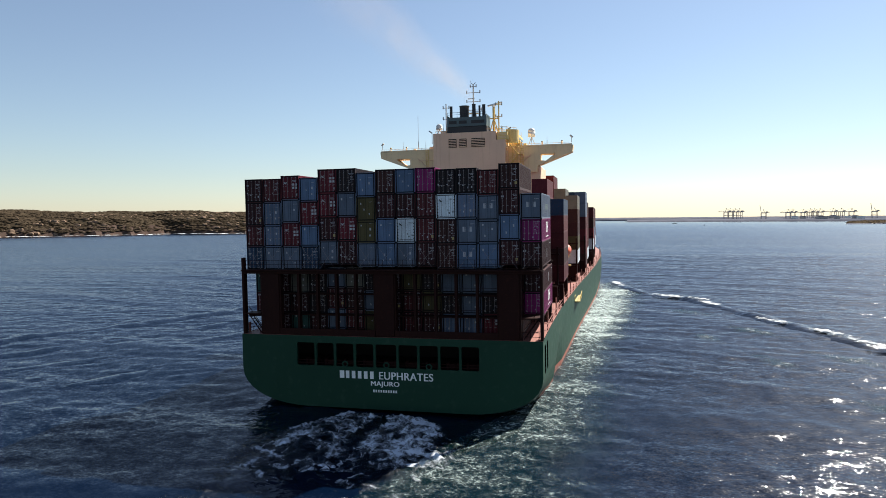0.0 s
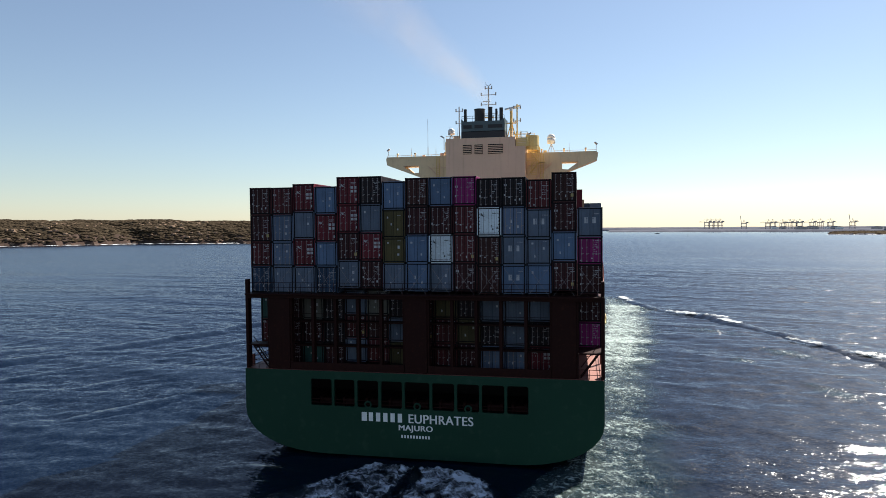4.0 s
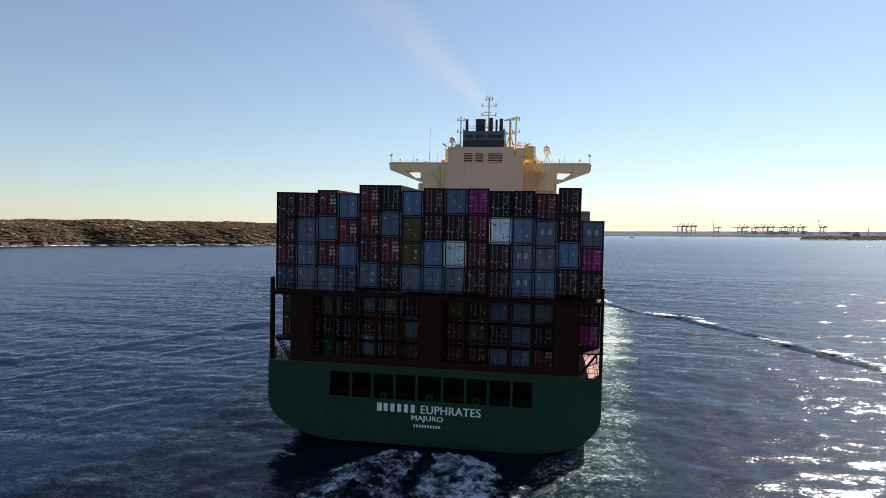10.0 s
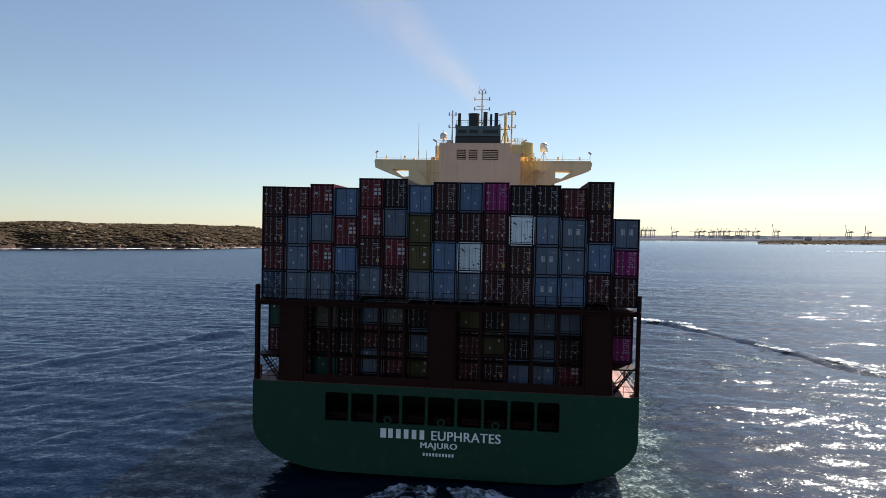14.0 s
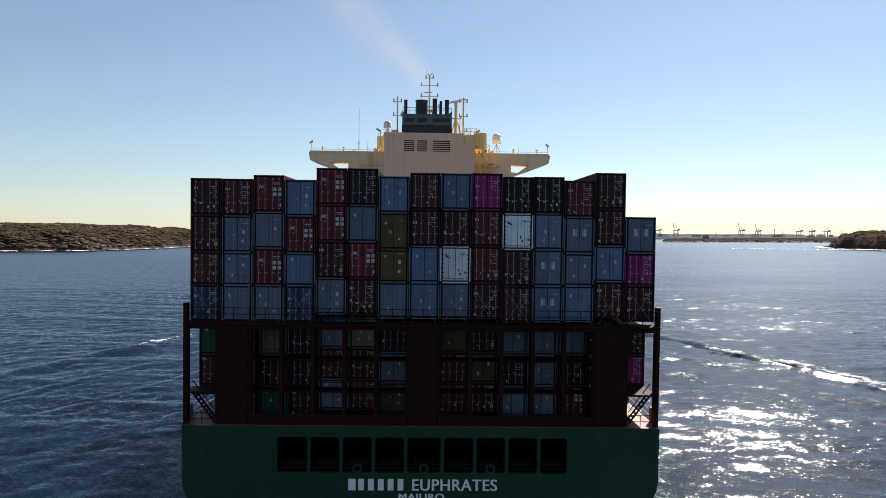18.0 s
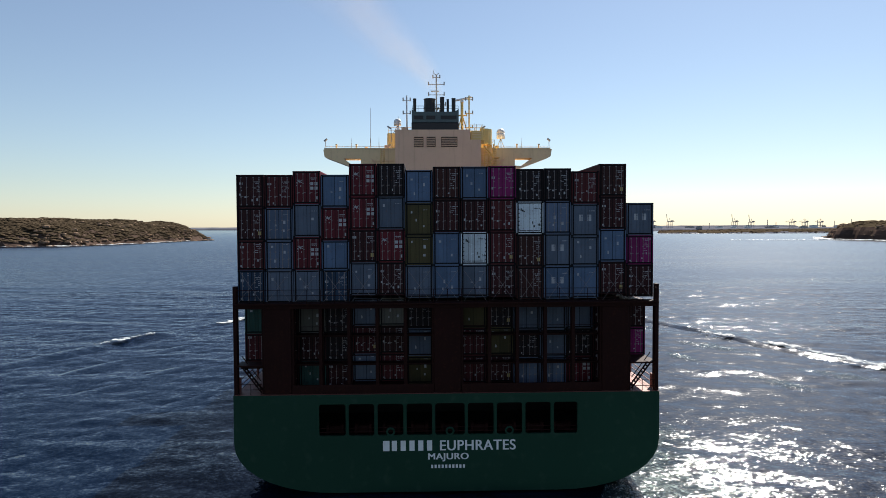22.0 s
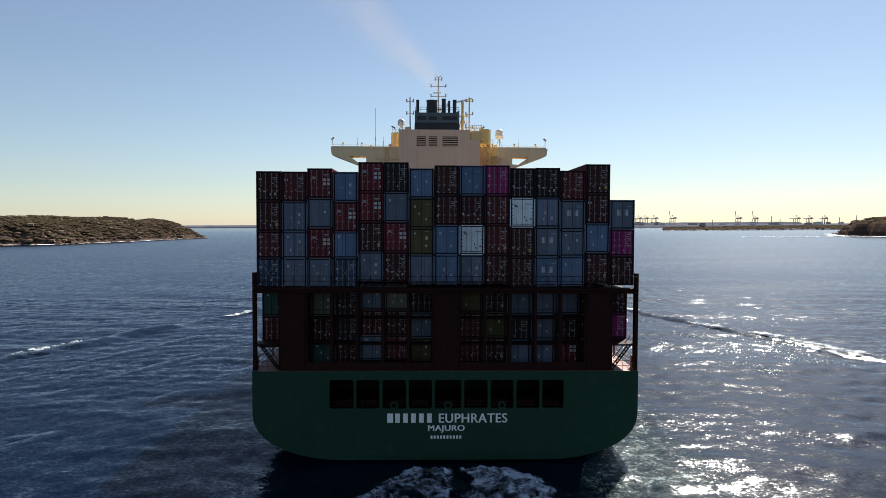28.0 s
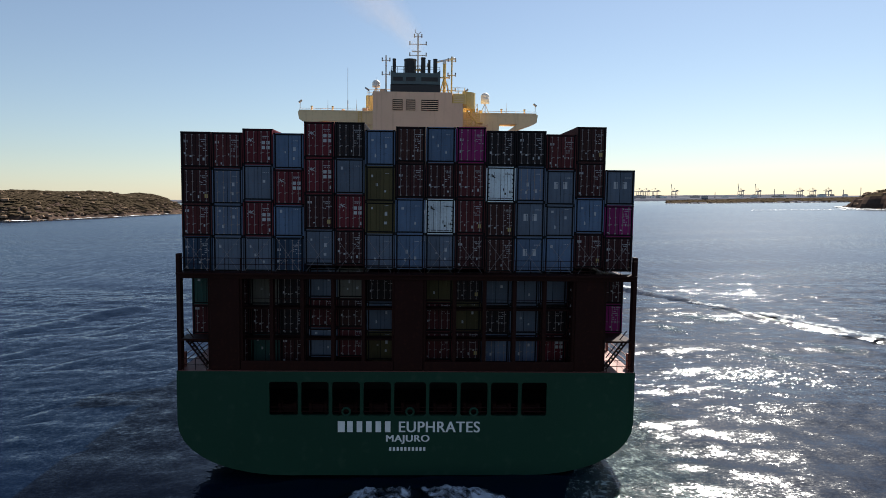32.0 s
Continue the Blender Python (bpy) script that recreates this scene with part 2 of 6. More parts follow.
def water_material(name):
    """Deep water: small wind slopes at five sizes, in patches; far out they blur into roughness."""
    m = bpy.data.materials.new(name)
    m.use_nodes = True
    n, l = m.node_tree.nodes, m.node_tree.links
    b = n["Principled BSDF"]
    b.inputs["Base Color"].default_value = (0.0004, 0.0046, 0.016, 1)
    b.inputs["IOR"].default_value = 1.33
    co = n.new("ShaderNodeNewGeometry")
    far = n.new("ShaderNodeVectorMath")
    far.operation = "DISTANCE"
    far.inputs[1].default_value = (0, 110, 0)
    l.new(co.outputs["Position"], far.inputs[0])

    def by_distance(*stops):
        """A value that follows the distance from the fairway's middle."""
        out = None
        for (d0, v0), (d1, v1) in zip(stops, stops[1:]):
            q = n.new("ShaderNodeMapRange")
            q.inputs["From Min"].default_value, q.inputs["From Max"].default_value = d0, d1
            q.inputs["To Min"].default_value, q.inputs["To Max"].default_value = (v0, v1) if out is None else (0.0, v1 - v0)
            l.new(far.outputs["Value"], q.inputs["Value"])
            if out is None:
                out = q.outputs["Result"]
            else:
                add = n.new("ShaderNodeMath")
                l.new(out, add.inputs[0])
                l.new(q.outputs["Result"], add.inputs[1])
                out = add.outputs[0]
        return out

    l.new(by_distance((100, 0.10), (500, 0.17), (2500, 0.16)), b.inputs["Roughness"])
    # wind patches: ruffled and calmer stretches, long across the wind
    pm, patch, pr = n.new("ShaderNodeMapping"), n.new("ShaderNodeTexNoise"), n.new("ShaderNodeMapRange")
    pm.inputs["Rotation"].default_value, pm.inputs["Scale"].default_value = (0, 0, radians(-9)), (0.22, 1.0, 1.0)
    patch.inputs["Scale"].default_value, patch.inputs["Detail"].default_value = 0.035, 3
    pr.inputs["From Min"].default_value, pr.inputs["From Max"].default_value = 0.36, 0.64
    pr.inputs["To Min"].default_value, pr.inputs["To Max"].default_value = 0.55, 1.25
    l.new(co.outputs["Position"], pm.inputs["Vector"])
    l.new(pm.outputs["Vector"], patch.inputs["Vector"])
    l.new(patch.outputs["Fac"], pr.inputs["Value"])
    ruffle = n.new("ShaderNodeMath")
    ruffle.operation = "MULTIPLY"
    l.new(pr.outputs["Result"], ruffle.inputs[0])
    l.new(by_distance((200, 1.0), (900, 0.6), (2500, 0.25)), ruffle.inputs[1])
    chop = None
    for scale, steep, stretch, turn in ((0.45, 0.12, 0.7, -22), (0.9, 0.20, 0.62, 20), (1.7, 0.28, 0.6, -12), (3.6, 0.40, 0.7, 14), (8.0, 0.40, 0.85, 25)):
        mp, t, sub, amp = n.new("ShaderNodeMapping"), n.new("ShaderNodeTexNoise"), n.new("ShaderNodeVectorMath"), n.new("ShaderNodeVectorMath")
        mp.inputs["Rotation"].default_value = (0, 0, radians(turn))
        mp.inputs["Scale"].default_value = (stretch, 1.0, 1.0)
        t.inputs["Scale"].default_value, t.inputs["Detail"].default_value, t.inputs["Roughness"].default_value = scale, 2, 0.5
        sub.operation, amp.operation = "SUBTRACT", "MULTIPLY"
        sub.inputs[1].default_value = (0.5, 0.5, 0.5)
        amp.inputs[1].default_value = (steep * 0.9, steep, 0.0)
        l.new(co.outputs["Position"], mp.inputs["Vector"])
        l.new(mp.outputs["Vector"], t.inputs["Vector"])
        l.new(t.outputs["Color"], sub.inputs[0])
        l.new(sub.outputs[0], amp.inputs[0])
        if chop is not None:
            add = n.new("ShaderNodeVectorMath")
            l.new(chop, add.inputs[0])
            l.new(amp.outputs[0], add.inputs[1])
            chop = add.outputs[0]
        else:
            chop = amp.outputs[0]
    grow, total = n.new("ShaderNodeVectorMath"), n.new("ShaderNodeVectorMath")
    grow.operation = "SCALE"
    l.new(chop, grow.inputs[0])
    l.new(ruffle.outputs[0], grow.inputs["Scale"])
    l.new(co.outputs["Normal"], total.inputs[0])
    l.new(grow.outputs[0], total.inputs[1])
    # the wave faces turned this way are seen past the crests
    tilt, add, unit = n.new("ShaderNodeCombineXYZ"), n.new("ShaderNodeVectorMath"), n.new("ShaderNodeVectorMath")
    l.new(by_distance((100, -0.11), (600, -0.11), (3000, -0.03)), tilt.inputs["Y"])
    l.new(total.outputs[0], add.inputs[0])
    l.new(tilt.outputs[0], add.inputs[1])
    unit.operation = "NORMALIZE"
    l.new(add.outputs[0], unit.inputs[0])
    l.new(unit.outputs[0], b.inputs["Normal"])
    # ripples too small to see singly scatter the sun's light wider
    wide, both = n.new("ShaderNodeBsdfPrincipled"), n.new("ShaderNodeMixShader")
    wide.inputs["Base Color"].default_value = b.inputs["Base Color"].default_value
    wide.inputs["IOR"].default_value, wide.inputs["Roughness"].default_value = 1.33, 0.48
    both.inputs["Fac"].default_value = 0.07
    l.new(unit.outputs[0], wide.inputs["Normal"])
    l.new(b.outputs[0], both.inputs[1])
    l.new(wide.outputs[0], both.inputs[2])
    l.new(both.outputs[0], n["Material Output"].inputs["Surface"])
    return m


def foam_material(name, tint, cover, scale, body=(0.004, 0.022, 0.048), veil=0.0, soft=0.16, grit=0.70):
    """Torn white foam over a veil of aerated water; the mesh's own "fade" thins it out towards its rim."""
    m = bpy.data.materials.new(name)
    m.use_nodes = True
    n, l = m.node_tree.nodes, m.node_tree.links
    b = n["Principled BSDF"]
    co = n.new("ShaderNodeTexCoord")
    a, c = n.new("ShaderNodeTexNoise"), n.new("ShaderNodeTexNoise")
    a.inputs["Scale"].default_value, a.inputs["Detail"].default_value, a.inputs["Roughness"].default_value = scale, 10, grit
    a.inputs["Distortion"].default_value = 0.5
    c.inputs["Scale"].default_value, c.inputs["Detail"].default_value = scale * 0.25, 3
    for t in (a, c):
        l.new(co.outputs["Object"], t.inputs["Vector"])
    fade = n.new("ShaderNodeAttribute")
    fade.attribute_name = "fade"

    def math_node(op, x, y):
        q = n.new("ShaderNodeMath")
        q.operation = op
        for k, v in enumerate((x, y)):
            if isinstance(v, float):
                q.inputs[k].default_value = v
            else:
                l.new(v, q.inputs[k])
        return q.outputs[0]

    total = math_node("ADD", math_node("ADD", a.outputs["Fac"], math_node("ADD", math_node("MULTIPLY", c.outputs["Fac"], 0.5), 0.25)), math_node("MULTIPLY", fade.outputs["Fac"], 0.6))
    mr = n.new("ShaderNodeMapRange")
    lo = 1.6 + (0.5 - cover) * 0.5
    mr.inputs["From Min"].default_value, mr.inputs["From Max"].default_value = lo, lo + soft
    l.new(total, mr.inputs["Value"])
    foam = mr.outputs["Result"]
    mix = n.new("ShaderNodeMix")
    mix.data_type = "RGBA"
    mix.inputs["A"].default_value, mix.inputs["B"].default_value = (*body, 1), (*tint, 1)
    l.new(foam, mix.inputs["Factor"])
    l.new(mix.outputs["Result"], b.inputs["Base Color"])
    rg = n.new("ShaderNodeMapRange")
    rg.inputs["To Min"].default_value, rg.inputs["To Max"].default_value = 0.15, 0.75
    l.new(foam, rg.inputs["Value"])
    l.new(rg.outputs["Result"], b.inputs["Roughness"])
    bp = n.new("ShaderNodeBump")
    bp.inputs["Strength"].default_value, bp.inputs["Distance"].default_value = 0.9, 0.45
    l.new(a.outputs["Fac"], bp.inputs["Height"])
    l.new(bp.outputs["Normal"], b.inputs["Normal"])
    b.inputs["IOR"].default_value = 1.33
    b.inputs["Specular IOR Level"].default_value = 0.3
    clear, out = n.new("ShaderNodeBsdfTransparent"), n.new("ShaderNodeMixShader")
    l.new(math_node("MAXIMUM", foam, math_node("MULTIPLY", math_node("MULTIPLY", fade.outputs["Fac"], fade.outputs["Fac"]), float(veil))), out.inputs["Fac"])
    l.new(clear.outputs[0], out.inputs[1])
    l.new(b.outputs[0], out.inputs[2])
    l.new(out.outputs[0], n["Material Output"].inputs["Surface"])
    return m


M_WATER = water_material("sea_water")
M_CHURN = foam_material("stern_foam", (0.70, 0.75, 0.82), 0.72, 0.75, (0.002, 0.009, 0.019), 0.45, 0.2)
M_WASH = foam_material("green_wash", (0.52, 0.62, 0.59), 1.06, 2.6, (0.009, 0.050, 0.048), 0.6, 0.36, 0.74)
M_LACE = foam_material("old_foam_lace", (0.62, 0.70, 0.68), 0.55, 0.8, (0.010, 0.050, 0.055), 0.30, 0.3, 0.66)
M_SURF = foam_material("surf_foam", (0.82, 0.84, 0.84), 1.0, 0.10)
M_CREST = foam_material("crest_foam", (0.60, 0.64, 0.65), 1.05, 0.9, soft=0.30)


def smoke_material():
    """Faint haze: the mesh's own "fade" thins it towards its rim and its far end."""
    m = bpy.data.materials.new("thin_smoke")
    m.use_nodes = True
    n, l = m.node_tree.nodes, m.node_tree.links
    b = n.new("ShaderNodeBsdfTranslucent")
    b.inputs["Color"].default_value = (0.44, 0.36, 0.28, 1)
    t, mr, fade, mul = n.new("ShaderNodeTexNoise"), n.new("ShaderNodeMapRange"), n.new("ShaderNodeAttribute"), n.new("ShaderNodeMath")
    t.inputs["Scale"].default_value, t.inputs["Detail"].default_value = 0.16, 4
    mr.inputs["From Min"].default_value, mr.inputs["From Max"].default_value = 0.25, 0.75
    mr.inputs["To Min"].default_value, mr.inputs["To Max"].default_value = 0.012, 0.085
    fade.attribute_name = "fade"
    mul.operation = "MULTIPLY"
    co = n.new("ShaderNodeTexCoord")
    l.new(co.outputs["Object"], t.inputs["Vector"])
    l.new(t.outputs["Fac"], mr.inputs["Value"])
    l.new(mr.outputs["Result"], mul.inputs[0])
    l.new(fade.outputs["Fac"], mul.inputs[1])
    clear, out = n.new("ShaderNodeBsdfTransparent"), n.new("ShaderNodeMixShader")
    l.new(mul.outputs[0], out.inputs["Fac"])
    l.new(clear.outputs[0], out.inputs[1])
    l.new(b.outputs[0], out.inputs[2])
    l.new(out.outputs[0], n["Material Output"].inputs["Surface"])
    return m


M_SMOKE = smoke_material()


# ---- building blocks ----
def mesh_of(verts, faces, name="mesh"):
    me = bpy.data.meshes.new(name)
    me.from_pydata([tuple(v) for v in verts], [], [tuple(f) for f in faces])
    me.validate()
    return me


def box_into(bm, x0, x1, y0, y1, z0, z1, bevel=0.0):
    v = [bm.verts.new((x, y, z)) for z in (z0, z1) for y in (y0, y1) for x in (x0, x1)]
    f = [bm.faces.new([v[i] for i in q]) for q in ((0, 2, 3, 1), (4, 5, 7, 6), (0, 1, 5, 4), (2, 6, 7, 3), (0, 4, 6, 2), (1, 3, 7, 5))]
    if bevel:
        edges = {e for q in f for e in q.edges}
        bmesh.ops.bevel(bm, geom=list(edges), offset=bevel, segments=1, affect="EDGES", profile=0.5)


def rod_into(bm, a, b, r, sides=6, r2=None):
    a, b = Vector(a), Vector(b)
    q = (b - a).to_track_quat("Z", "Y").to_matrix()
    rings = []
    for p, rad in ((a, r), (b, r if r2 is None else r2)):
        rings.append([bm.verts.new(p + q @ Vector((rad * math.cos(i * math.tau / sides), rad * math.sin(i * math.tau / sides), 0))) for i in range(sides)])
    for i in range(sides):
        j = (i + 1) % sides
        bm.faces.new((rings[0][i], rings[0][j], rings[1][j], rings[1][i]))
    bm.faces.new(rings[0][::-1])
    bm.faces.new(rings[1])


def prism_into(bm, outline, axis, lo, hi):
    """A flat outline pushed along an axis: outline in the other two axes, in order."""
    def at(p, d):
        return {"x": (d, p[0], p[1]), "y": (p[0], d, p[1]), "z": (p[0], p[1], d)}[axis]
    a = [bm.verts.new(at(p, lo)) for p in outline]
    b = [bm.verts.new(at(p, hi)) for p in outline]
    bm.faces.new(a)
    bm.faces.new(b[::-1])
    for i in range(len(a)):
        j = (i + 1) % len(a)
        bm.faces.new((a[i], b[i], b[j], a[j]))


def finish(bm, name, mat, smooth=False):
    bmesh.ops.recalc_face_normals(bm, faces=bm.faces[:])
    me = bpy.data.meshes.new(name)
    bm.to_mesh(me)
    bm.free()
    me.materials.append(mat)
    if smooth:
        me.shade_smooth()
    return me


def part(name, bm, mat, parent, label="", smooth=False):
    ob = new(name, finish(bm, name, mat, smooth))
    ob.parent = parent
    return tagged(ob, label)


def boxes(*rows, bevel=0.0):
    bm = bmesh.new()
    for r in rows:
        box_into(bm, *r, bevel=bevel)
    return bm


def rods(*rows, sides=6):
    bm = bmesh.new()
    for r in rows:
        rod_into(bm, *r, sides=sides)
    return bm


RIDERS = []  # what sails with the ship: object and its place in the ship's space


DRIFTERS = []  # foam and waves that go along with the ship but stay level


def drift(ob):
    ob.matrix_basis = Matrix.Translation(SHIP[0][1].translation)
    DRIFTERS.append(ob)
    return ob


def ride(ob, m):
    ob.matrix_basis = SHIP[0][1] @ m
    RIDERS.append((ob, m))
    return ob


# ---- sea ----
def graded(inner_lo, inner_hi, step, outer):
    mid = np.arange(inner_lo, inner_hi + step * 0.5, step)
    grow, d, x = [], step, 0.0
    while x < outer:
        d *= 1.18
        x += d
        grow.append(min(x, outer))
    grow = np.array(grow)
    return np.concatenate([(inner_lo - grow)[::-1], mid, inner_hi + grow])


def waves(x, y):
    """A choppy bay: many short seas from ahead, little swell."""
    rng = np.random.RandomState(4)
    z = np.zeros_like(x)
    for k in range(56):
        length = 1.9 + 5.0 * rng.rand() ** 1.6 if k < 38 else 8 + 10 * rng.rand() if k < 50 else 20 + 14 * rng.rand()
        a = radians(76) + rng.randn() * (0.85 if k < 38 else 0.45)
        amp = 0.0036 * length ** 0.85 if k < 38 else 0.0019 * length
        ph = rng.rand() * math.tau
        w = math.tau / length
        s = np.sin(w * (np.cos(a) * x + np.sin(a) * y) + ph + 1.2 * np.sin(w * 0.19 * (x * np.sin(a) - y * np.cos(a)) + ph * 3))
        env = 0.62 + 0.55 * np.sin(w * 0.23 * (x * np.sin(a) - y * np.cos(a)) + ph * 5) * np.sin(w * 0.11 * (np.cos(a) * x + np.sin(a) * y) + ph * 7)
        z += 1.2 * amp * env * (s + 0.3 * s * s)
    return z


def build_sea():
    xs, ys = graded(-130, 150, 0.75, 4830), graded(-90, 340, 0.75, 4500)
    gx, gy = np.meshgrid(xs, ys)
    fade = np.clip(1.25 - np.maximum(np.maximum(np.abs(gx - 10) - 130, 0), np.maximum(np.abs(gy - 125) - 210, 0)) / 130, 0, 1)
    gz = waves(gx, gy) * fade
    n, m = len(xs), len(ys)
    me = bpy.data.meshes.new("water")
    co = np.stack([gx, gy, gz], -1).reshape(-1, 3)
    idx = np.arange(n * m).reshape(m, n)
    quads = np.stack([idx[:-1, :-1], idx[:-1, 1:], idx[1:, 1:], idx[1:, :-1]], -1).reshape(-1, 4)
    me.vertices.add(len(co))
    me.vertices.foreach_set("co", co.astype(np.float32).ravel())
    me.loops.add(quads.size)
    me.loops.foreach_set("vertex_index", quads.astype(np.int32).ravel())
    me.polygons.add(len(quads))
    me.polygons.foreach_set("loop_start", np.arange(0, quads.size, 4, dtype=np.int32))
    me.update()
    me.validate()
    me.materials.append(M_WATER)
    me.shade_smooth()
    return tagged(new("water", me), "deep blue choppy bay water glittering in the sun", "water", kind="structure")


build_sea()


# ---- hull ----
# stations: y, half beam at deck, half beam at waterline, bottom, deck height
STATIONS = [(0, 18.9, 14.6, 0.35, 9.15), (3, 18.9, 14.8, -0.5, 9.15), (7, 18.9, 15.4, -1.6, 9.15), (14, 18.95, 17.0, -3, 9.15), (30, 19.2, 19.1, -3, 9.15), (60, 20.3, 20.3, -3, 9.15),
            (90, 21.8, 21.8, -3, 9.15), (120, 23.2, 23.2, -3, 9.2), (160, 24.4, 24.0, -3, 9.4), (185, 23.4, 21.0, -3, 10.2), (205, 19.5, 14.0, -3, 12.0),
            (220, 14.0, 7.0, -3, 13.4), (232, 6.5, 2.0, -3, 14.4), (238, 0.6, 0.2, -3, 15.0)]
DECK = 9.15


def at_station(y):
    ys = [s[0] for s in STATIONS]
    return [float(np.interp(y, ys, [s[k] for s in STATIONS])) for k in range(1, 5)]


def section(y):
    """Starboard points of a cross-section from the keel line up to the deck edge."""
    deck, wl, low, top = at_station(y)
    flat = float(np.interp(y, [0, 3, 7, 14, 20], [0.65, 0.67, 0.72, 0.84, 0.95]))
    pts = [(0, low), (wl * flat, low + 0.02)]
    if y < 20:  # rounded stern: flat bottom, turn of the bilge, upright side
        for a in range(0, 91, 10):
            c, s = math.cos(radians(a)), math.sin(radians(a))
            pts.append((wl * flat + (deck - wl * flat) * (s ** 0.9), low + (4.9 - low) * (1 - c ** 0.95)))
    else:
        for a in range(0, 91, 10):
            s = a / 90
            pts.append((wl * (0.97 + 0.06 * s) if s < 0.5 else wl + (deck - wl) * (s - 0.5) * 2, low + (5.6 - low) * s))
    pts.append((deck, 8.2))
    pts.append((deck, top))
    return pts


WINDOWS = [(-11.43, -9.07), (-8.82, -6.54), (-6.27, -3.97), (-3.70, -1.42), (-1.16, 1.48), (1.74, 4.06), (4.33, 6.60), (6.87, 9.16), (9.42, 11.55)]
WIN_LO, WIN_HI = 5.45, 8.3
SIDE_WINDOWS = [(2.2, 3.9), (5.0, 6.7)]


def container_ship():
    ship = tagged(new("container_ship"), "green-hulled container ship under way with buff bridge house", "ship")
    # hull shell
    ys = [0, 1, 2.2, 3.9, 5.0, 6.7, 9, 11, 14, 18, 24, 30, 40, 50, 60, 75, 90, 105, 120, 140, 160, 172, 185, 195, 205, 213, 220, 226, 232, 238]
    green, red = bmesh.new(), bmesh.new()
    for side in (-1, 1):
        prev = None
        for k, y in enumerate(ys):
            pts = section(y)
            if prev is not None:
                (y0, p0) = prev
                for i in range(len(pts) - 1):
                    quad = [(p0[i], y0), (p0[i + 1], y0), (pts[i + 1], y), (pts[i], y)]
                    z = sum(q[0][1] for q in quad) / 4
                    cut = any(abs(y0 - a) < 1e-6 for a, b in SIDE_WINDOWS) and i == len(pts) - 3
                    if cut:
                        continue
                    bm = red if z < 0.75 and y0 > 6.9 else green
                    v = [bm.verts.new((side * p[0], yy, p[1])) for p, yy in quad]
                    if len({tuple(round(c, 4) for c in w.co) for w in v}) == 4:
                        bm.faces.new(v if side > 0 else v[::-1])
            prev = (y, pts)
    for bm in (green, red):
        bmesh.ops.remove_doubles(bm, verts=bm.verts[:], dist=0.002)
    # transom with its row of openings
    sec = section(0)
    low = lambda x: float(np.interp(abs(x), [p[0] for p in sec[:-2]], [p[1] for p in sec[:-2]]))
    cuts = sorted({e for w in WINDOWS for e in w} | {s * p[0] for p in sec for s in (-1, 1)} | {-13.0, 13.0, -16, 16, 0.0})
    for x0, x1 in zip(cuts, cuts[1:]):
        if x1 - x0 < 1e-3:
            continue
        hole = any(a - 1e-3 <= x0 and x1 <= b + 1e-3 for a, b in WINDOWS)
        bands = [(None, WIN_LO), (WIN_HI, DECK)] + ([] if hole else [(WIN_LO, WIN_HI)])
        for lo, hi in bands:
            q = [(x0, low(x0) if lo is None else lo), (x1, low(x1) if lo is None else lo), (x1, hi), (x0, hi)]
            if lo is None and max(abs(x0), abs(x1)) > 13.1:
                q = [(x0, min(low(x0), hi)), (x1, min(low(x1), hi)), (x1, hi), (x0, hi)]
            co = []
            for p in q:
                if p not in co:
                    co.append(p)
            if len(co) >= 3:
                green.faces.new([green.verts.new((p[0], 0, p[1])) for p in co])
    for a, b in WINDOWS:  # reveals
        for q in (((a, WIN_LO), (a, WIN_HI)), ((b, WIN_HI), (b, WIN_LO)), ((a, WIN_HI), (b, WIN_HI)), ((b, WIN_LO), (a, WIN_LO))):
            (p0, p1) = q
            green.faces.new([green.verts.new(c) for c in ((p0[0], 0, p0[1]), (p1[0], 0, p1[1]), (p1[0], 0.35, p1[1]), (p0[0], 0.35, p0[1]))])
    bmesh.ops.remove_doubles(green, verts=green.verts[:], dist=0.002)
    part("hull", green, M_HULL, ship, "green painted steel hull with a rounded stern")
    part("boot_topping", red, M_BOOT, ship, "dull red underwater paint at the waterline")
    # main deck
    bm = bmesh.new()
    last = None
    for y in ys:
        d, _, _, top = at_station(y)
        pair = (bm.verts.new((-d + 0.05, y, top - 0.02)), bm.verts.new((d - 0.05, y, top - 0.02)))
        if last:
            bm.faces.new((last[0], last[1], pair[1], pair[0]))
        last = pair
    part("main_deck", bm, M_DECK, ship, "red-brown painted main deck")
    # mooring space behind the openings; near-black walls paint its shade
    part("mooring_bulkhead", boxes((-17.6, 17.6, 9.0, 9.2, 5.0, 8.85)), M_VOID_SHADE, ship, "mooring deck bulkhead with its shade painted in")
    part("mooring_deck", boxes((-17.6, 17.6, 0.4, 9.0, 4.85, 5.0)), M_VOID_SHADE, ship, "covered mooring deck with its shade painted in")
    part("mooring_deckhead", boxes((-17.6, 17.6, 0.4, 9.0, 8.85, 8.95)), M_VOID_SHADE, ship, "deckhead over the mooring deck, shade painted in")
    for i, (a, b) in enumerate(WINDOWS):
        c = (a + b) / 2
        # plate that rounds the corners of the opening
        bm, g = bmesh.new(), 0.16
        rim = [(a, WIN_LO + g), (a, WIN_HI - g), (a + g, WIN_HI), (b - g, WIN_HI), (b, WIN_HI - g), (b, WIN_LO + g), (b - g, WIN_LO), (a + g, WIN_LO)]
        inner = [(min(max(p[0], a + 0.01), b - 0.01), min(max(p[1], WIN_LO + 0.01), WIN_HI - 0.01)) for p in rim]
        far_rim = [(a - 0.05, WIN_LO + g), (a - 0.05, WIN_HI - g), (a + g, WIN_HI + 0.05), (b - g, WIN_HI + 0.05), (b + 0.05, WIN_HI - g), (b + 0.05, WIN_LO + g), (b - g, WIN_LO - 0.05), (a + g, WIN_LO - 0.05)]
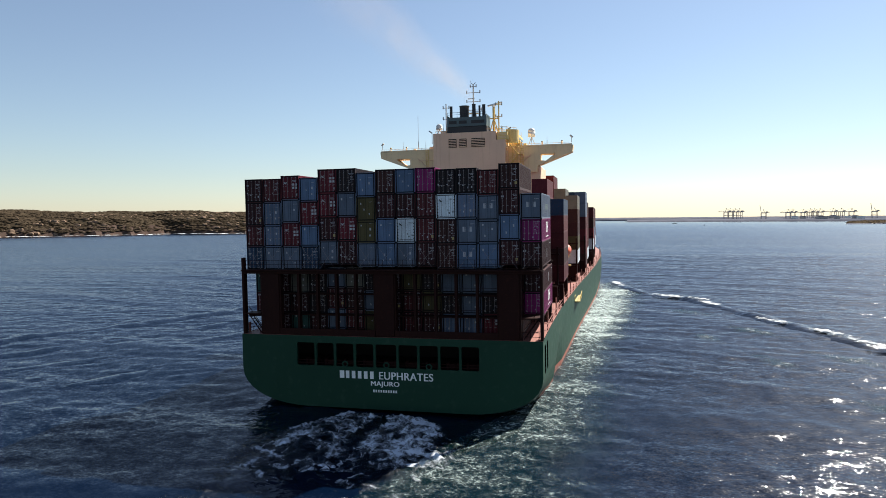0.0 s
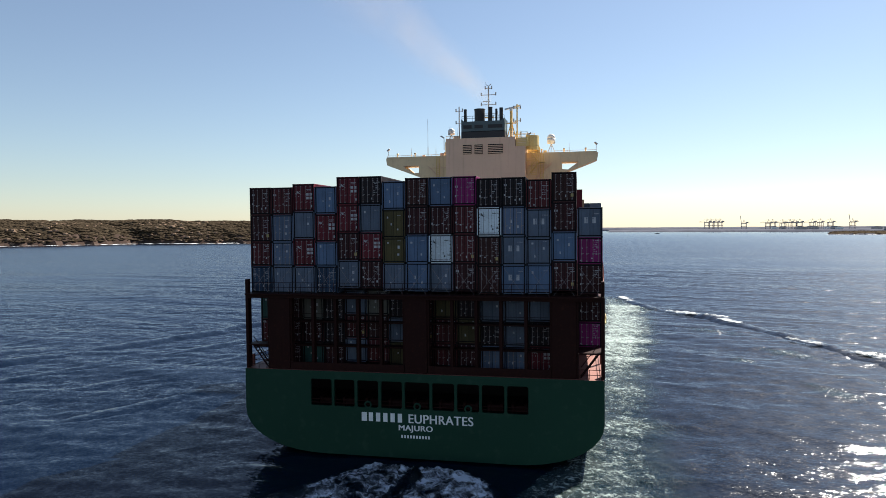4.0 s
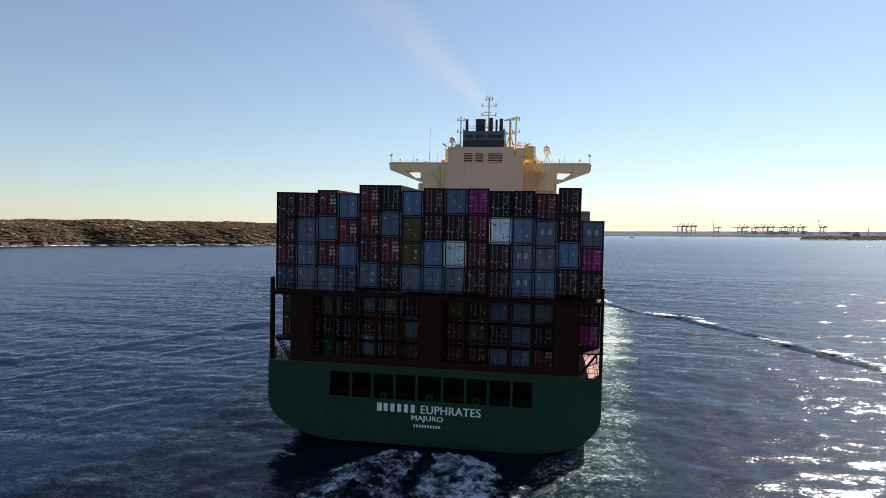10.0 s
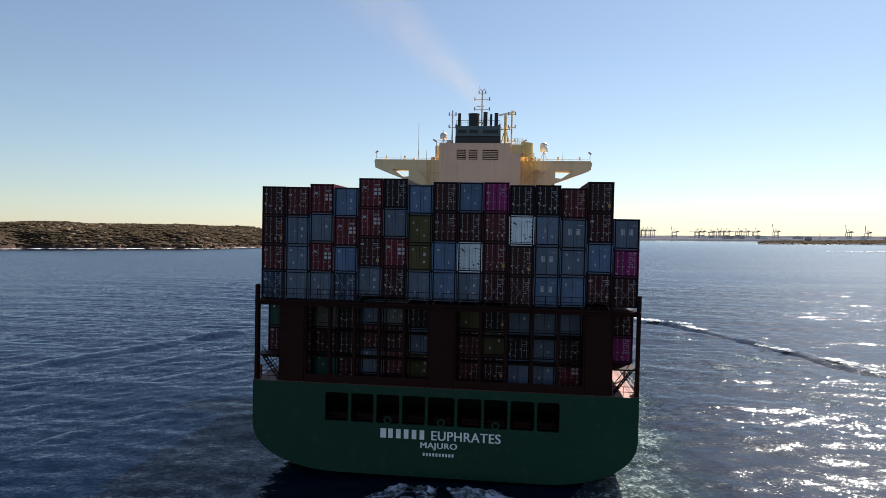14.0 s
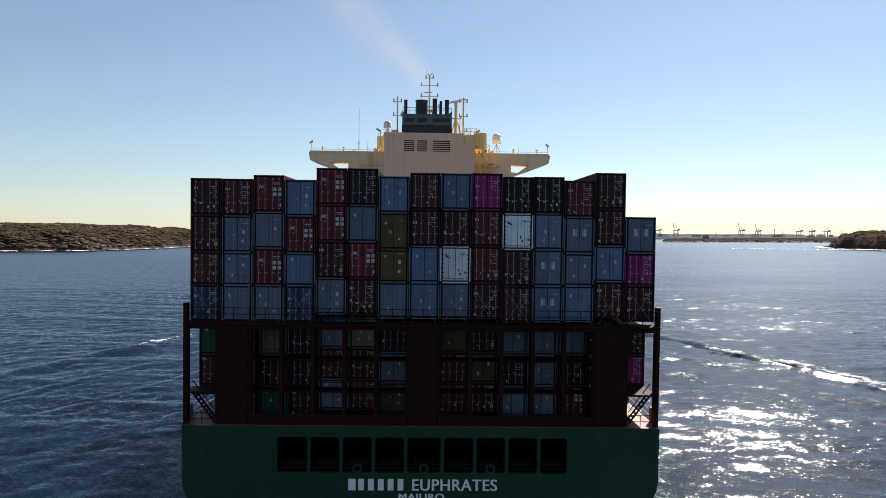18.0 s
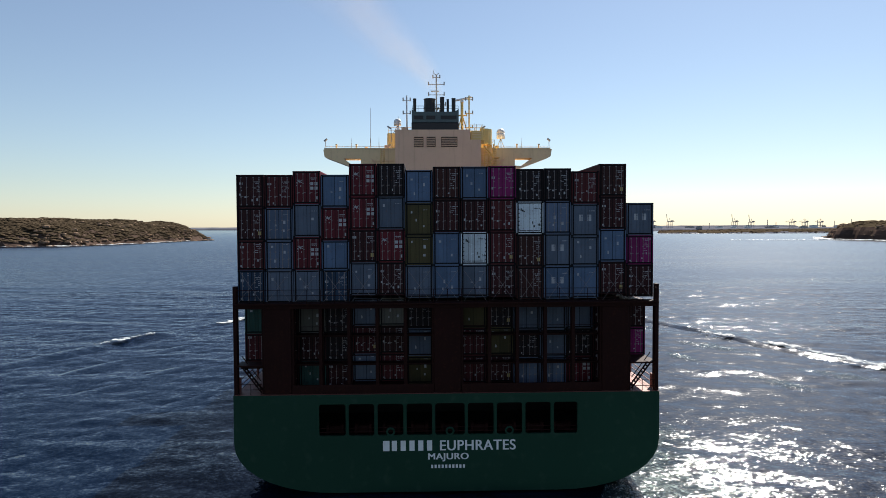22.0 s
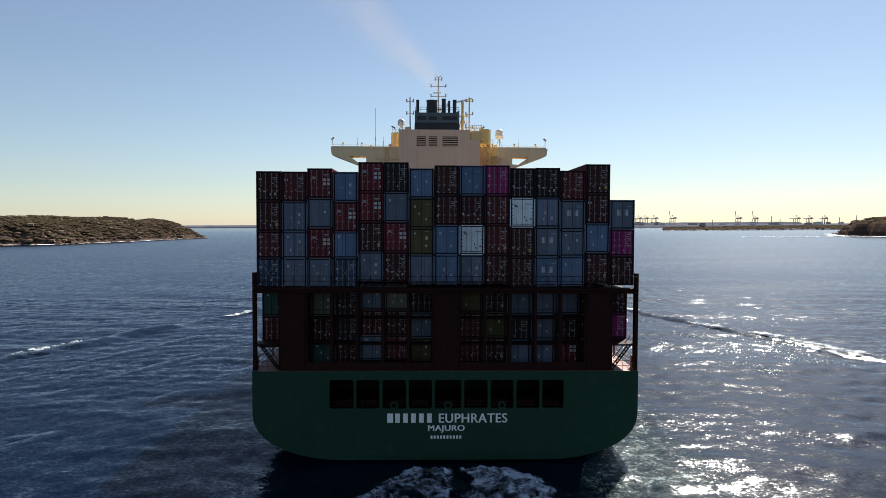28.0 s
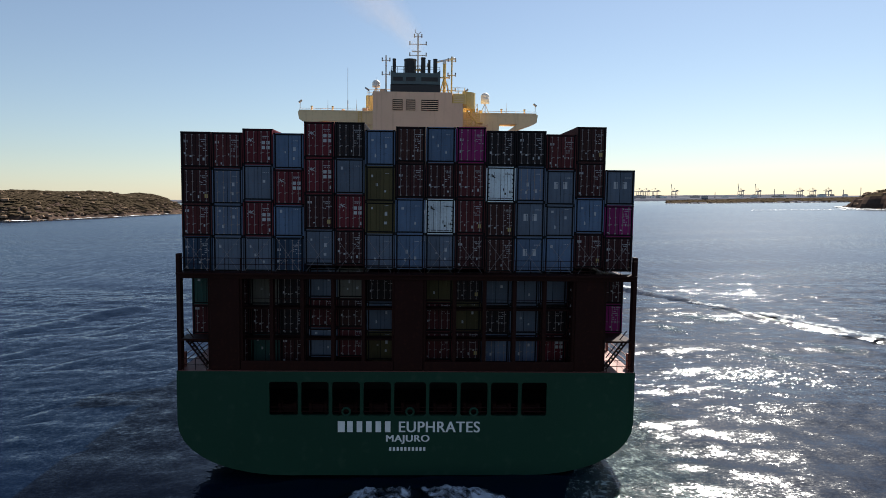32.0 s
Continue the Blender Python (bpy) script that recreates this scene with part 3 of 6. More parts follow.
        corner = {1: (a - 0.05, WIN_HI + 0.05), 3: (b + 0.05, WIN_HI + 0.05), 5: (b + 0.05, WIN_LO - 0.05), 7: (a - 0.05, WIN_LO - 0.05)}
        for k in range(8):
            n2 = (k + 1) % 8
            quad = [inner[k], inner[n2], far_rim[n2]] + ([corner[k]] if k in corner else []) + [far_rim[k]]
            bm.faces.new([bm.verts.new((p[0], -0.012, p[1])) for p in quad])
        bmesh.ops.remove_doubles(bm, verts=bm.verts[:], dist=0.001)
        bmesh.ops.recalc_face_normals(bm, faces=bm.faces[:])
        bmesh.ops.solidify(bm, geom=bm.faces[:], thickness=0.06)
        part("window_frame", bm, M_HULL, ship)
        part("mooring_winch", boxes((c - 0.8, c - 0.5, 1.6, 2.6, 5.0, 6.0), (c + 0.5, c + 0.8, 1.6, 2.6, 5.0, 6.0), (c - 0.5, c + 0.5, 1.75, 2.45, 5.15, 5.85), bevel=0.05), M_LASH, ship)
        part("fairlead_rail", rods(((a, 0.2, 5.75), (b, 0.2, 5.75), 0.05), ((a, 0.2, 6.1), (b, 0.2, 6.1), 0.04)), M_LASH, ship)
        bm = bmesh.new()
        for k in range(16):
            u, w = k * math.tau / 16, (k + 1) * math.tau / 16
            rod_into(bm, (c + 0.32 * math.cos(u), 0.1, 5.75 + 0.32 * math.sin(u)), (c + 0.32 * math.cos(w), 0.1, 5.75 + 0.32 * math.sin(w)), 0.1, 6)
        if i in (2, 4, 6):
            part("fairlead", bm, M_HULL, ship, "rounded green mooring fairlead")
        else:
            bm.free()
    stern_lettering(ship)
    return ship


def letters(name, text, height, x0, x1, z, ship, label):
    """Upright letters on the transom, fitted between x0 and x1, base at z."""
    cu = bpy.data.curves.new(name, "FONT")
    cu.body, cu.size, cu.extrude, cu.space_character = text, 1.0, 0.012, 1.08
    ob = bpy.data.objects.new(name, cu)
    scene.collection.objects.link(ob)
    bpy.context.view_layer.update()
    me = bpy.data.meshes.new_from_object(ob.evaluated_get(bpy.context.evaluated_depsgraph_get()))
    bpy.data.objects.remove(ob)
    co = np.array([v.co for v in me.vertices])
    lo, hi = co.min(0), co.max(0)
    for v in me.vertices:
        x = x0 + (v.co.x - lo[0]) / (hi[0] - lo[0]) * (x1 - x0)
        zz = z + (v.co.y - lo[1]) / (hi[1] - lo[1]) * height
        v.co = (x, -0.025 - (v.co.z - lo[2]), zz)
    co, faces = [tuple(v.co) for v in me.vertices], [tuple(p.vertices) for p in me.polygons]
    verts, thick = [], []
    for k, dx in enumerate((-0.03, 0.0, 0.03)):  # a broad brush: three passes, each a little prouder
        thick += [tuple(i + len(verts) for i in f) for f in faces]
        verts += [(x + dx, y - 0.003 * k, zz) for x, y, zz in co]
    me = mesh_of(verts, thick, name)
    me.materials.append(M_MARK)
    out = new(name, me)
    out.parent = ship
    return tagged(out, label)


def stern_lettering(ship):
    for k in range(6):
        part("name_bar", boxes((-5.80 + k * 0.78, -5.80 + k * 0.78 + (0.46 if k else 0.58), -0.03, -0.008, 4.06, 4.98)), M_MARK, ship, "white painted name bar")
    letters("stern_name", "EUPHRATES", 0.92, -0.72, 5.97, 4.06, ship, "white painted ship's name EUPHRATES")
    letters("port_of_registry", "MAJURO", 0.74, -1.78, 1.78, 3.08, ship, "white painted home port MAJURO")
    for k in range(10):
        part("registry_bar", boxes((-1.55 + k * 0.315, -1.55 + k * 0.315 + 0.19, -0.03, -0.008, 2.47, 2.78)), M_MARK, ship)


SHIP_OB = container_ship()
ride(SHIP_OB, Matrix())
# ---- bridge house (part of the ship) ----
def bridge_house(ship):
    part("accommodation_block", boxes((-13.5, 13.5, 57.0, 69.0, 9.0, 33.2), bevel=0.15), M_BUFF, ship, "buff accommodation block")
    # engine casing, the tall buff wall facing aft
    bm = bmesh.new()
    prism_into(bm, [(-6.85, 9.2), (7.3, 9.2), (7.3, 38.1), (5.55, 38.1), (5.55, 39.75), (-6.85, 39.75)], "y", 51.9, 57.2)
    casing = part("engine_casing", bm, M_BUFF, ship, "buff engine casing streaked with rust")
    for x0, x1 in ((-3.75, -2.2), (-1.65, -0.2), (0.75, 3.4)):
        g = part("louvre", boxes((x0, x1, 51.8, 51.9, 36.9, 38.55)), M_VOID_SHADE, casing, "dark ventilation louvre")
        for k in range(5):
            part("slat", boxes((x0 + 0.04, x1 - 0.04, 51.72, 51.82, 37.0 + k * 0.31, 37.14 + k * 0.31)), M_BUFF, g)
    # funnel
    bm = boxes((-4.15, 3.7, 52.4, 56.8, 39.75, 41.0), bevel=0.08)
    part("funnel_base", bm, M_BLACK, ship, "black funnel base")
    bm = bmesh.new()
    prism_into(bm, [(-4.1, 41.0), (3.68, 41.0), (3.68, 43.2), (3.0, 42.75), (-3.5, 42.75), (-4.1, 43.2)], "y", 52.3, 56.9)
    fun = part("funnel", bm, M_FUNNEL, ship, "grey-green funnel casing")
    for x0, x1 in ((-3.7, -2.2), (-1.7, -0.2), (0.7, 3.3)):
        part("funnel_grille", boxes((x0, x1, 52.23, 52.3, 41.5, 42.1)), M_BLACK, fun, "dark grille")
    for x, r, top, y in ((-3.62, 0.27, 45.2, 54.0), (-1.1, 0.95, 45.25, 54.7), (0.98, 0.36, 45.4, 53.8), (1.95, 0.2, 45.2, 54.6), (2.9, 0.33, 45.25, 54.0)):
        bm = rods(((x, y, 42.0), (x, y, top), r), sides=16)
        rod_into(bm, (x, y, top - 0.15), (x, y, top), r * 1.08, 16)
        part("exhaust_pipe", bm, M_BLACK, fun, "sooty exhaust pipe")
    part("funnel_rail", rods(((-4, 52.4, 43.7), (3.6, 52.4, 43.7), 0.04), ((-4, 52.4, 43.3), (3.6, 52.4, 43.3), 0.03), *[((x, 52.4, 42.7), (x, 52.4, 43.7), 0.03) for x in np.linspace(-4, 3.6, 9)]), M_BLACK, fun)
    # bridge wings with their triangular openings
    for s in (-1, 1):
        bm = bmesh.new()
        for poly in ([(6.0, 37.0), (19.6, 37.0), (19.4, 35.75), (18.7, 35.45), (6.0, 35.45)], [(18.7, 35.45), (16.2, 35.45), (14.3, 34.1), (13.2, 34.2), (12.7, 33.2), (14.3, 33.8)], [(13.2, 35.45), (13.2, 34.2), (12.7, 33.2), (12.6, 32.0), (6.0, 32.0), (6.0, 35.45)]):
            prism_into(bm, [(s * p[0] + 0.3, p[1]) for p in poly], "y", 56.2, 59.6)
        wing = part("bridge_wing", bm, M_CREAM, ship, "cream cantilevered bridge wing")
        part("bulwark", boxes(*[(min(a, b) + 0.25, max(a, b) + 0.25, y0, y1, 36.95, 37.25) for a, b in ((s * 7, s * 19.4),) for y0, y1 in ((56.2, 56.28), (59.5, 59.6))]), M_CREAM, wing)
        part("wing_lamp", rods(((s * 19.3 + 0.25, 57, 37.6), (s * 19.3 + 0.25, 57, 38.6), 0.05), ((s * 19.5 + 0.25, 57, 38.5), (s * 19.0 + 0.25, 57, 38.9), 0.18)), M_STEEL, wing, "searchlight on a short post")
    # wheelhouse with sloped windows
    wh = part("wheelhouse", boxes((-8.6, 8.6, 60.0, 69.5, 36.0, 40.3), bevel=0.12), M_SUNLIT_YELLOW, ship, "buff wheelhouse with sunlight painted in as yellow")
    for k in range(5):
        part("window", boxes((8.58, 8.66, 60.8 + k * 1.7, 62.1 + k * 1.7, 38.3, 39.6)), M_GLASS, wh, "dark wheelhouse window")
        part("window", boxes((-8.66, -8.58, 60.8 + k * 1.7, 62.1 + k * 1.7, 38.3, 39.6)), M_GLASS, wh, "dark wheelhouse window")
    for y in (60.1, 69.3):
        part("wheelhouse_rail", rods(*[((-8.4, y, z), (8.4, y, z), 0.035) for z in (40.8, 41.3)], *[((x, y, 40.3), (x, y, 41.3), 0.03) for x in np.linspace(-8.4, 8.4, 13)]), M_SUNLIT_YELLOW, wh)
    part("casing_stair", rods(*[((x, 54.6, 33.2), (x, 56.4, 38.0), 0.06) for x in (8.2, 9.0)], *[((8.2, 54.6 + 1.8 * k / 12, 33.2 + 4.8 * k / 12), (9.0, 54.6 + 1.8 * k / 12, 33.2 + 4.8 * k / 12), 0.04) for k in range(13)]), M_SUNLIT_YELLOW, ship, "yellow steel stair")
    for k in range(4):
        z = 34.2 + k * 1.3
        part("platform_rail", rods(((7.4, 52.4, z), (9.6, 52.4, z), 0.035), ((9.6, 52.4, z), (9.6, 56, z), 0.035), *[((x, 52.4, 33.2), (x, 52.4, z), 0.03) for x in (7.5, 8.6, 9.6)]), M_SUNLIT_YELLOW, ship)
    # masts
    def mast(name, x, y, z0, z1, arms, r, mat):
        bm = rods(((x, y, z0), (x, y, z1), r), sides=8)
        m = part(name, bm, mat, ship, "steel signal mast with yards and lamps")
        for z, half in arms:
            part("yard", rods(((x - half, y, z), (x + half, y, z), r * 0.5)), mat, m)
            for q in (-half, half):
                part("lamp", rods(((x + q, y, z - 0.15), (x + q, y, z + 0.45), 0.11)), M_STEEL, m)
        return m
    m = mast("main_mast", 0.1, 58.0, 39.7, 50.0, ((44.9, 1.6), (46.6, 1.35), (48.4, 1.35), (49.6, 0.6)), 0.13, M_STEEL)
    part("brace", rods(((-1.0, 58.0, 40), (0.4, 58.0, 44.5), 0.09), ((1.8, 58.0, 40), (0.4, 58.0, 44.5), 0.09)), M_STEEL, m)
    mast("port_mast", -5.0, 55.5, 39.7, 46.0, ((43.0, 0.6), (45.2, 0.6)), 0.13, M_WHITE)
    mast("starboard_mast", 5.6, 55.5, 39.7, 46.0, ((40.6, 0.6), (43.0, 0.6), (45.3, 0.6)), 0.13, M_SUNLIT_YELLOW)
    r = mast("radar_mast", 4.45, 56.5, 39.7, 45.2, ((42.8, 0.8),), 0.25, M_SUNLIT_YELLOW)
    part("brace", rods(((3.6, 56.5, 39.8), (4.45, 56.5, 43), 0.1), ((5.4, 56.5, 39.8), (4.45, 56.5, 43), 0.1)), M_SUNLIT_YELLOW, r)
    bm = boxes((3.2, 6.2, 56.35, 56.65, 45.45, 45.75), bevel=0.05)
    bmesh.ops.rotate(bm, verts=bm.verts[:], cent=(4.6, 56.5, 45.6), matrix=Matrix.Rotation(radians(-12), 3, "Y"))
    part("radar_scanner", bm, M_WHITE, r, "long white radar scanner")
    part("scanner_foot", rods(((4.45, 56.5, 45.0), (4.45, 56.5, 45.55), 0.3), sides=10), M_WHITE, r)
    part("mast_fork", rods(((0.1, 58.0, 50.0), (-0.35, 58.0, 50.3), 0.06), ((-0.35, 58.0, 50.3), (-0.4, 58.0, 50.8), 0.05), ((0.1, 58.0, 50.0), (0.6, 58.0, 50.4), 0.06), ((0.1, 58.0, 43.2), (0.1, 57.2, 45.6), 0.05)), M_STEEL, m)
    part("mast_platform", boxes((-0.9, 1.1, 57.4, 58.6, 44.2, 44.3)), M_STEEL, m)
    part("navigation_radar", boxes((-0.85, 0.55, 57.0, 57.2, 46.95, 47.15), bevel=0.03), M_WHITE, m, "small white radar bar")
    # clutter on the monkey island and the casing top
    for x, y, z0, z1 in ((-6.3, 53.0, 39.75, 41.3), (-4.9, 52.6, 39.75, 40.9), (4.9, 52.6, 39.75, 41.2), (6.4, 53.4, 38.1, 40.2), (8.3, 57.5, 37.0, 40.6), (-9.9, 57.6, 37.0, 38.4), (14.8, 57.4, 37.0, 38.2), (-14.6, 57.4, 37.0, 38.2)):
        part("antenna", rods(((x, y, z0), (x, y, z1), 0.05), ((x, y, z1), (x, y, z1 + 0.8), 0.02)), M_STEEL, ship)
    for x, y, z, sx, sz in ((6.9, 52.6, 38.1, 0.9, 0.9), (-5.9, 54.5, 39.75, 1.1, 0.8), (8.7, 56.6, 37.0, 0.9, 1.4), (10.2, 56.8, 37.0, 0.6, 0.7), (-8.9, 56.7, 37.0, 0.8, 0.8), (-12.3, 56.8, 37.0, 0.5, 0.5)):
        # lockers on the sun's side take the sunlit yellow, the rest buff
        part("deck_locker", boxes((x, x + sx, y, y + 0.8, z, z + sz), bevel=0.04), M_SUNLIT_YELLOW if x > 0 else M_BUFF, ship)
    for s in (-1, 1):
        part("wing_rail", rods(*[((s * 7.4 + 0.3, 56.3, z), (s * 19.3 + 0.3, 56.3, z), 0.03) for z in (37.5,)], *[((s * (7.4 + 1.7 * k) + 0.3, 56.3, 37.2), (s * (7.4 + 1.7 * k) + 0.3, 56.3, 37.5), 0.02) for k in range(8)]), M_BUFF, ship)
        part("wing_ladder", rods(*[((s * 9.6 + q, 56.05, 32.2), (s * 9.6 + q, 56.05, 37.2), 0.05) for q in (0.1, 0.65)], *[((s * 9.6 + 0.1, 56.05, 32.4 + 0.35 * k), (s * 9.6 + 0.65, 56.05, 32.4 + 0.35 * k), 0.03) for k in range(14)]), M_SUNLIT_YELLOW, ship, "yellow steel ladder")
        part("wing_brace", rods(((s * 11.4 + 0.3, 56.1, 35.4), (s * 8.2 + 0.3, 56.1, 32.1), 0.09), ((s * 11.4 + 0.3, 56.1, 35.0), (s * 7.2 + 0.3, 56.1, 35.0), 0.05)), M_BUFF, ship)
    bm = bmesh.new()  # curved screen round the stair head
    for k in range(8):
        a0, a1 = radians(-100 + k * 22), radians(-78 + k * 22)
        q = [bm.verts.new((7.6 + 1.9 * math.cos(a), 55.6 + 1.9 * math.sin(a), z)) for a, z in ((a0, 37.6), (a1, 37.6), (a1, 40.2), (a0, 40.2))]
        bm.faces.new(q)
    bmesh.ops.remove_doubles(bm, verts=bm.verts[:], dist=0.001)
    bmesh.ops.solidify(bm, geom=bm.faces[:], thickness=0.08)
    part("curved_screen", bm, M_SUNLIT_YELLOW, ship, "curved wind screen painted a sunlit yellow")
    # stair head beside the casing top, with its rails and lamps
    head = part("stair_head", boxes((5.62, 7.7, 52.5, 56.0, 38.1, 39.65), bevel=0.06), M_SUNLIT_YELLOW, ship, "yellow stair head beside the casing")
    for z in (40.1, 40.6):
        part("rail", rods(((5.7, 52.6, z), (7.6, 52.6, z), 0.035), ((7.6, 52.6, z), (7.6, 55.9, z), 0.035)), M_SUNLIT_YELLOW, head)
    for x, y in ((5.7, 52.6), (6.65, 52.6), (7.6, 52.6), (7.6, 54.2), (7.6, 55.9)):
        part("stanchion", rods(((x, y, 39.6), (x, y, 40.7), 0.035)), M_SUNLIT_YELLOW, head)
    for k in range(4):
        part("louvre_slat", boxes((5.9, 7.4, 52.44, 52.5, 38.4 + 0.28 * k, 38.52 + 0.28 * k)), M_CREAM, head)
    # open stair down the casing's side to the wing, two flights with a landing
    for x0, x1, z0, z1 in ((8.0, 9.6, 33.4, 35.3), (9.6, 8.0, 35.3, 37.2)):
        flight = part("wing_stair", rods(((x0, 53.2, z0), (x1, 53.2, z1), 0.09), ((x0, 54.0, z0), (x1, 54.0, z1), 0.09)), M_SUNLIT_YELLOW, ship, "yellow open steel stair")
        for k in range(1, 9):
            u = k / 9
            x, z = x0 + (x1 - x0) * u, z0 + (z1 - z0) * u
            part("tread", boxes((x - 0.12, x + 0.12, 53.2, 54.0, z - 0.02, z + 0.02)), M_SUNLIT_YELLOW, flight)
        part("handrail", rods(((x0, 53.2, z0 + 1), (x1, 53.2, z1 + 1), 0.045)), M_SUNLIT_YELLOW, flight)
    part("landing", boxes((9.5, 10.6, 53.0, 55.5, 35.25, 35.35)), M_SUNLIT_YELLOW, ship)
    # floodlights and vents on the wings
    for x in (-17.4, -14.0, -8.2, 9.6, 13.6, 17.4):
        post = part("vent_post", rods(((x + 0.3, 56.6, 37.0), (x + 0.3, 56.6, 37.75), 0.12), sides=8), M_CREAM, ship)
        part("cowl", boxes((x + 0.12, x + 0.48, 56.4, 56.8, 37.7, 37.95), bevel=0.05), M_CREAM, post)
    # satellite domes
    for name, x, y, z, rad, tall in (("radome", 11.5, 60, 40.0, 0.75, 0.75), ("small_radome", -6.6, 56, 41.4, 0.65, 0.4)):
        bm = bmesh.new()
        bmesh.ops.create_uvsphere(bm, u_segments=16, v_segments=10, radius=rad, matrix=Matrix.Translation((x, y, z + tall * 0.4)))
        rod_into(bm, (x, y, z - tall), (x, y, z + tall * 0.4), rad * 0.98, 16)
        d = part(name, bm, M_WHITE, ship, "white satellite dome", True)
        part("tripod", rods(*[((x + 0.9 * math.cos(a), y + 0.9 * math.sin(a), 37.4 if x > 0 else 39.7), (x, y, z - tall), 0.06) for a in (0.5, 2.6, 4.7)]), M_STEEL, d)
    part("whip_antenna", rods(((-11.3, 57, 37.4), (-11.3, 57, 39.0), 0.07), ((-11.3, 57, 39.0), (-11.3, 57, 44.2), 0.03)), M_STEEL, ship, "tall thin whip antenna")
    for x in (-7.6, 7.6):
        part("floodlight", rods(((x, 54, 38.0), (x, 54, 40.3), 0.06), ((x, 54, 40.2), (x * 1.08, 54, 40.6), 0.15)), M_STEEL, ship)


bridge_house(SHIP_OB)


# ---- lashing bridge at the stern (part of the ship) ----
COL = 2.507
LEFT = -18.8


def lashing(ship):
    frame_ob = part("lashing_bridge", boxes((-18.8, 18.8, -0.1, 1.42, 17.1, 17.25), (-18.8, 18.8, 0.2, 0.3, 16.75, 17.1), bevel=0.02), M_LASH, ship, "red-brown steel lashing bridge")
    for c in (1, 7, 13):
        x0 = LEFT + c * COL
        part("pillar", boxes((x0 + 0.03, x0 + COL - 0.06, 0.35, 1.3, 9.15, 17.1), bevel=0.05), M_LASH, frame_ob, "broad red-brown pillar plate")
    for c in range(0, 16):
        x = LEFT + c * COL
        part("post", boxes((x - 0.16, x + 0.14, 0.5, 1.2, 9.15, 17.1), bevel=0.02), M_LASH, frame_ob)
    for z in (11.42, 14.02):
        for c0, c1 in ((2, 7), (8, 13)):
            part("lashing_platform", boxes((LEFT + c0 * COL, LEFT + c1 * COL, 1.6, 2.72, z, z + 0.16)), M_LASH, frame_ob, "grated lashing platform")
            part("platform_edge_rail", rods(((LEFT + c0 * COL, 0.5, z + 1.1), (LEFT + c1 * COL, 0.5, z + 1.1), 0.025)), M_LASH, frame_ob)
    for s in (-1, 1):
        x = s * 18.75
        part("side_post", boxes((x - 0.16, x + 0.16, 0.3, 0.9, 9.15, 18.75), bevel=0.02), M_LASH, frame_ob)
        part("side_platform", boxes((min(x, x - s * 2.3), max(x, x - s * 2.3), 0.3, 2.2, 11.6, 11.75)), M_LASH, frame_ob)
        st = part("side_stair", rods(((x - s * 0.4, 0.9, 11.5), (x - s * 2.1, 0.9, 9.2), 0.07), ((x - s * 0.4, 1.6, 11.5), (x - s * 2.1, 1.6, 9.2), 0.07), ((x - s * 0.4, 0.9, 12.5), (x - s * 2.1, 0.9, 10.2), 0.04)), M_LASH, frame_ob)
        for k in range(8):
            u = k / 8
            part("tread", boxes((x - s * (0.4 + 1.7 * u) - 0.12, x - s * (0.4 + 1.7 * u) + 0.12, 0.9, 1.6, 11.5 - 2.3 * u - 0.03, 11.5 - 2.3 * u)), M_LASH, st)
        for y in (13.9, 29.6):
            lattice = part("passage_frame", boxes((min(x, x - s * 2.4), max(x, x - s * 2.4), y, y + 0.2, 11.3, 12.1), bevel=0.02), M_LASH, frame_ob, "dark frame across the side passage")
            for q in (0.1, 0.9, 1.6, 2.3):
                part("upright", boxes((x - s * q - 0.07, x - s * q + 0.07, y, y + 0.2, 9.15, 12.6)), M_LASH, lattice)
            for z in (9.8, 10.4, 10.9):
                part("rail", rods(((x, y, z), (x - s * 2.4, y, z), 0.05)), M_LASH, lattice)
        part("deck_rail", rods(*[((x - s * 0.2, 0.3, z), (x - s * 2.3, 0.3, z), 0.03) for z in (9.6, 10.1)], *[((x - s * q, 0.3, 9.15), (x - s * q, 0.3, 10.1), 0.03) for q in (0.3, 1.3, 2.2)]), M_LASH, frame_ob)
    # added plates that stand in for the deep shade along the deck edge
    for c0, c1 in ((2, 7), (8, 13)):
        part("dark_deck_strip", boxes((LEFT + c0 * COL, LEFT + c1 * COL, 0.32, 0.44, 9.15, 9.95)), M_LASH, frame_ob, "dark plate added to blacken the shaded deck edge")
    for z in (17.95, 18.45):
        part("walkway_rail", rods(((-18.7, 0.0, z), (18.7, 0.0, z), 0.028)), M_LASH, frame_ob)
    for x in np.linspace(-18.6, 18.6, 31):
        part("stanchion", rods(((x, 0.0, 17.2), (x, 0.0, 18.45), 0.025)), M_LASH, frame_ob)
    for c in range(15):
        x0 = LEFT + c * COL
        for k, (p, q) in enumerate((((x0 + 0.25, 0.9, 17.3), (x0 + 2.25, 1.42, 20.0)), ((x0 + 2.25, 0.9, 17.3), (x0 + 0.25, 1.42, 20.0)))):
            part("lashing_rod", rods((p, q, 0.014)), M_BAR, frame_ob)
        for lo, hi in ((9.3, 11.6), (12.0, 14.2), (14.5, 16.8)):
            if c not in (1, 7, 13) and not (c in (0, 14) and lo < 10):
                part("rung_ladder", rods(((x0 + 0.16, 1.0, lo), (x0 + 0.16, 1.0, hi), 0.03)), M_LASH, frame_ob)
    return frame_ob


LASH_OB = lashing(SHIP_OB)


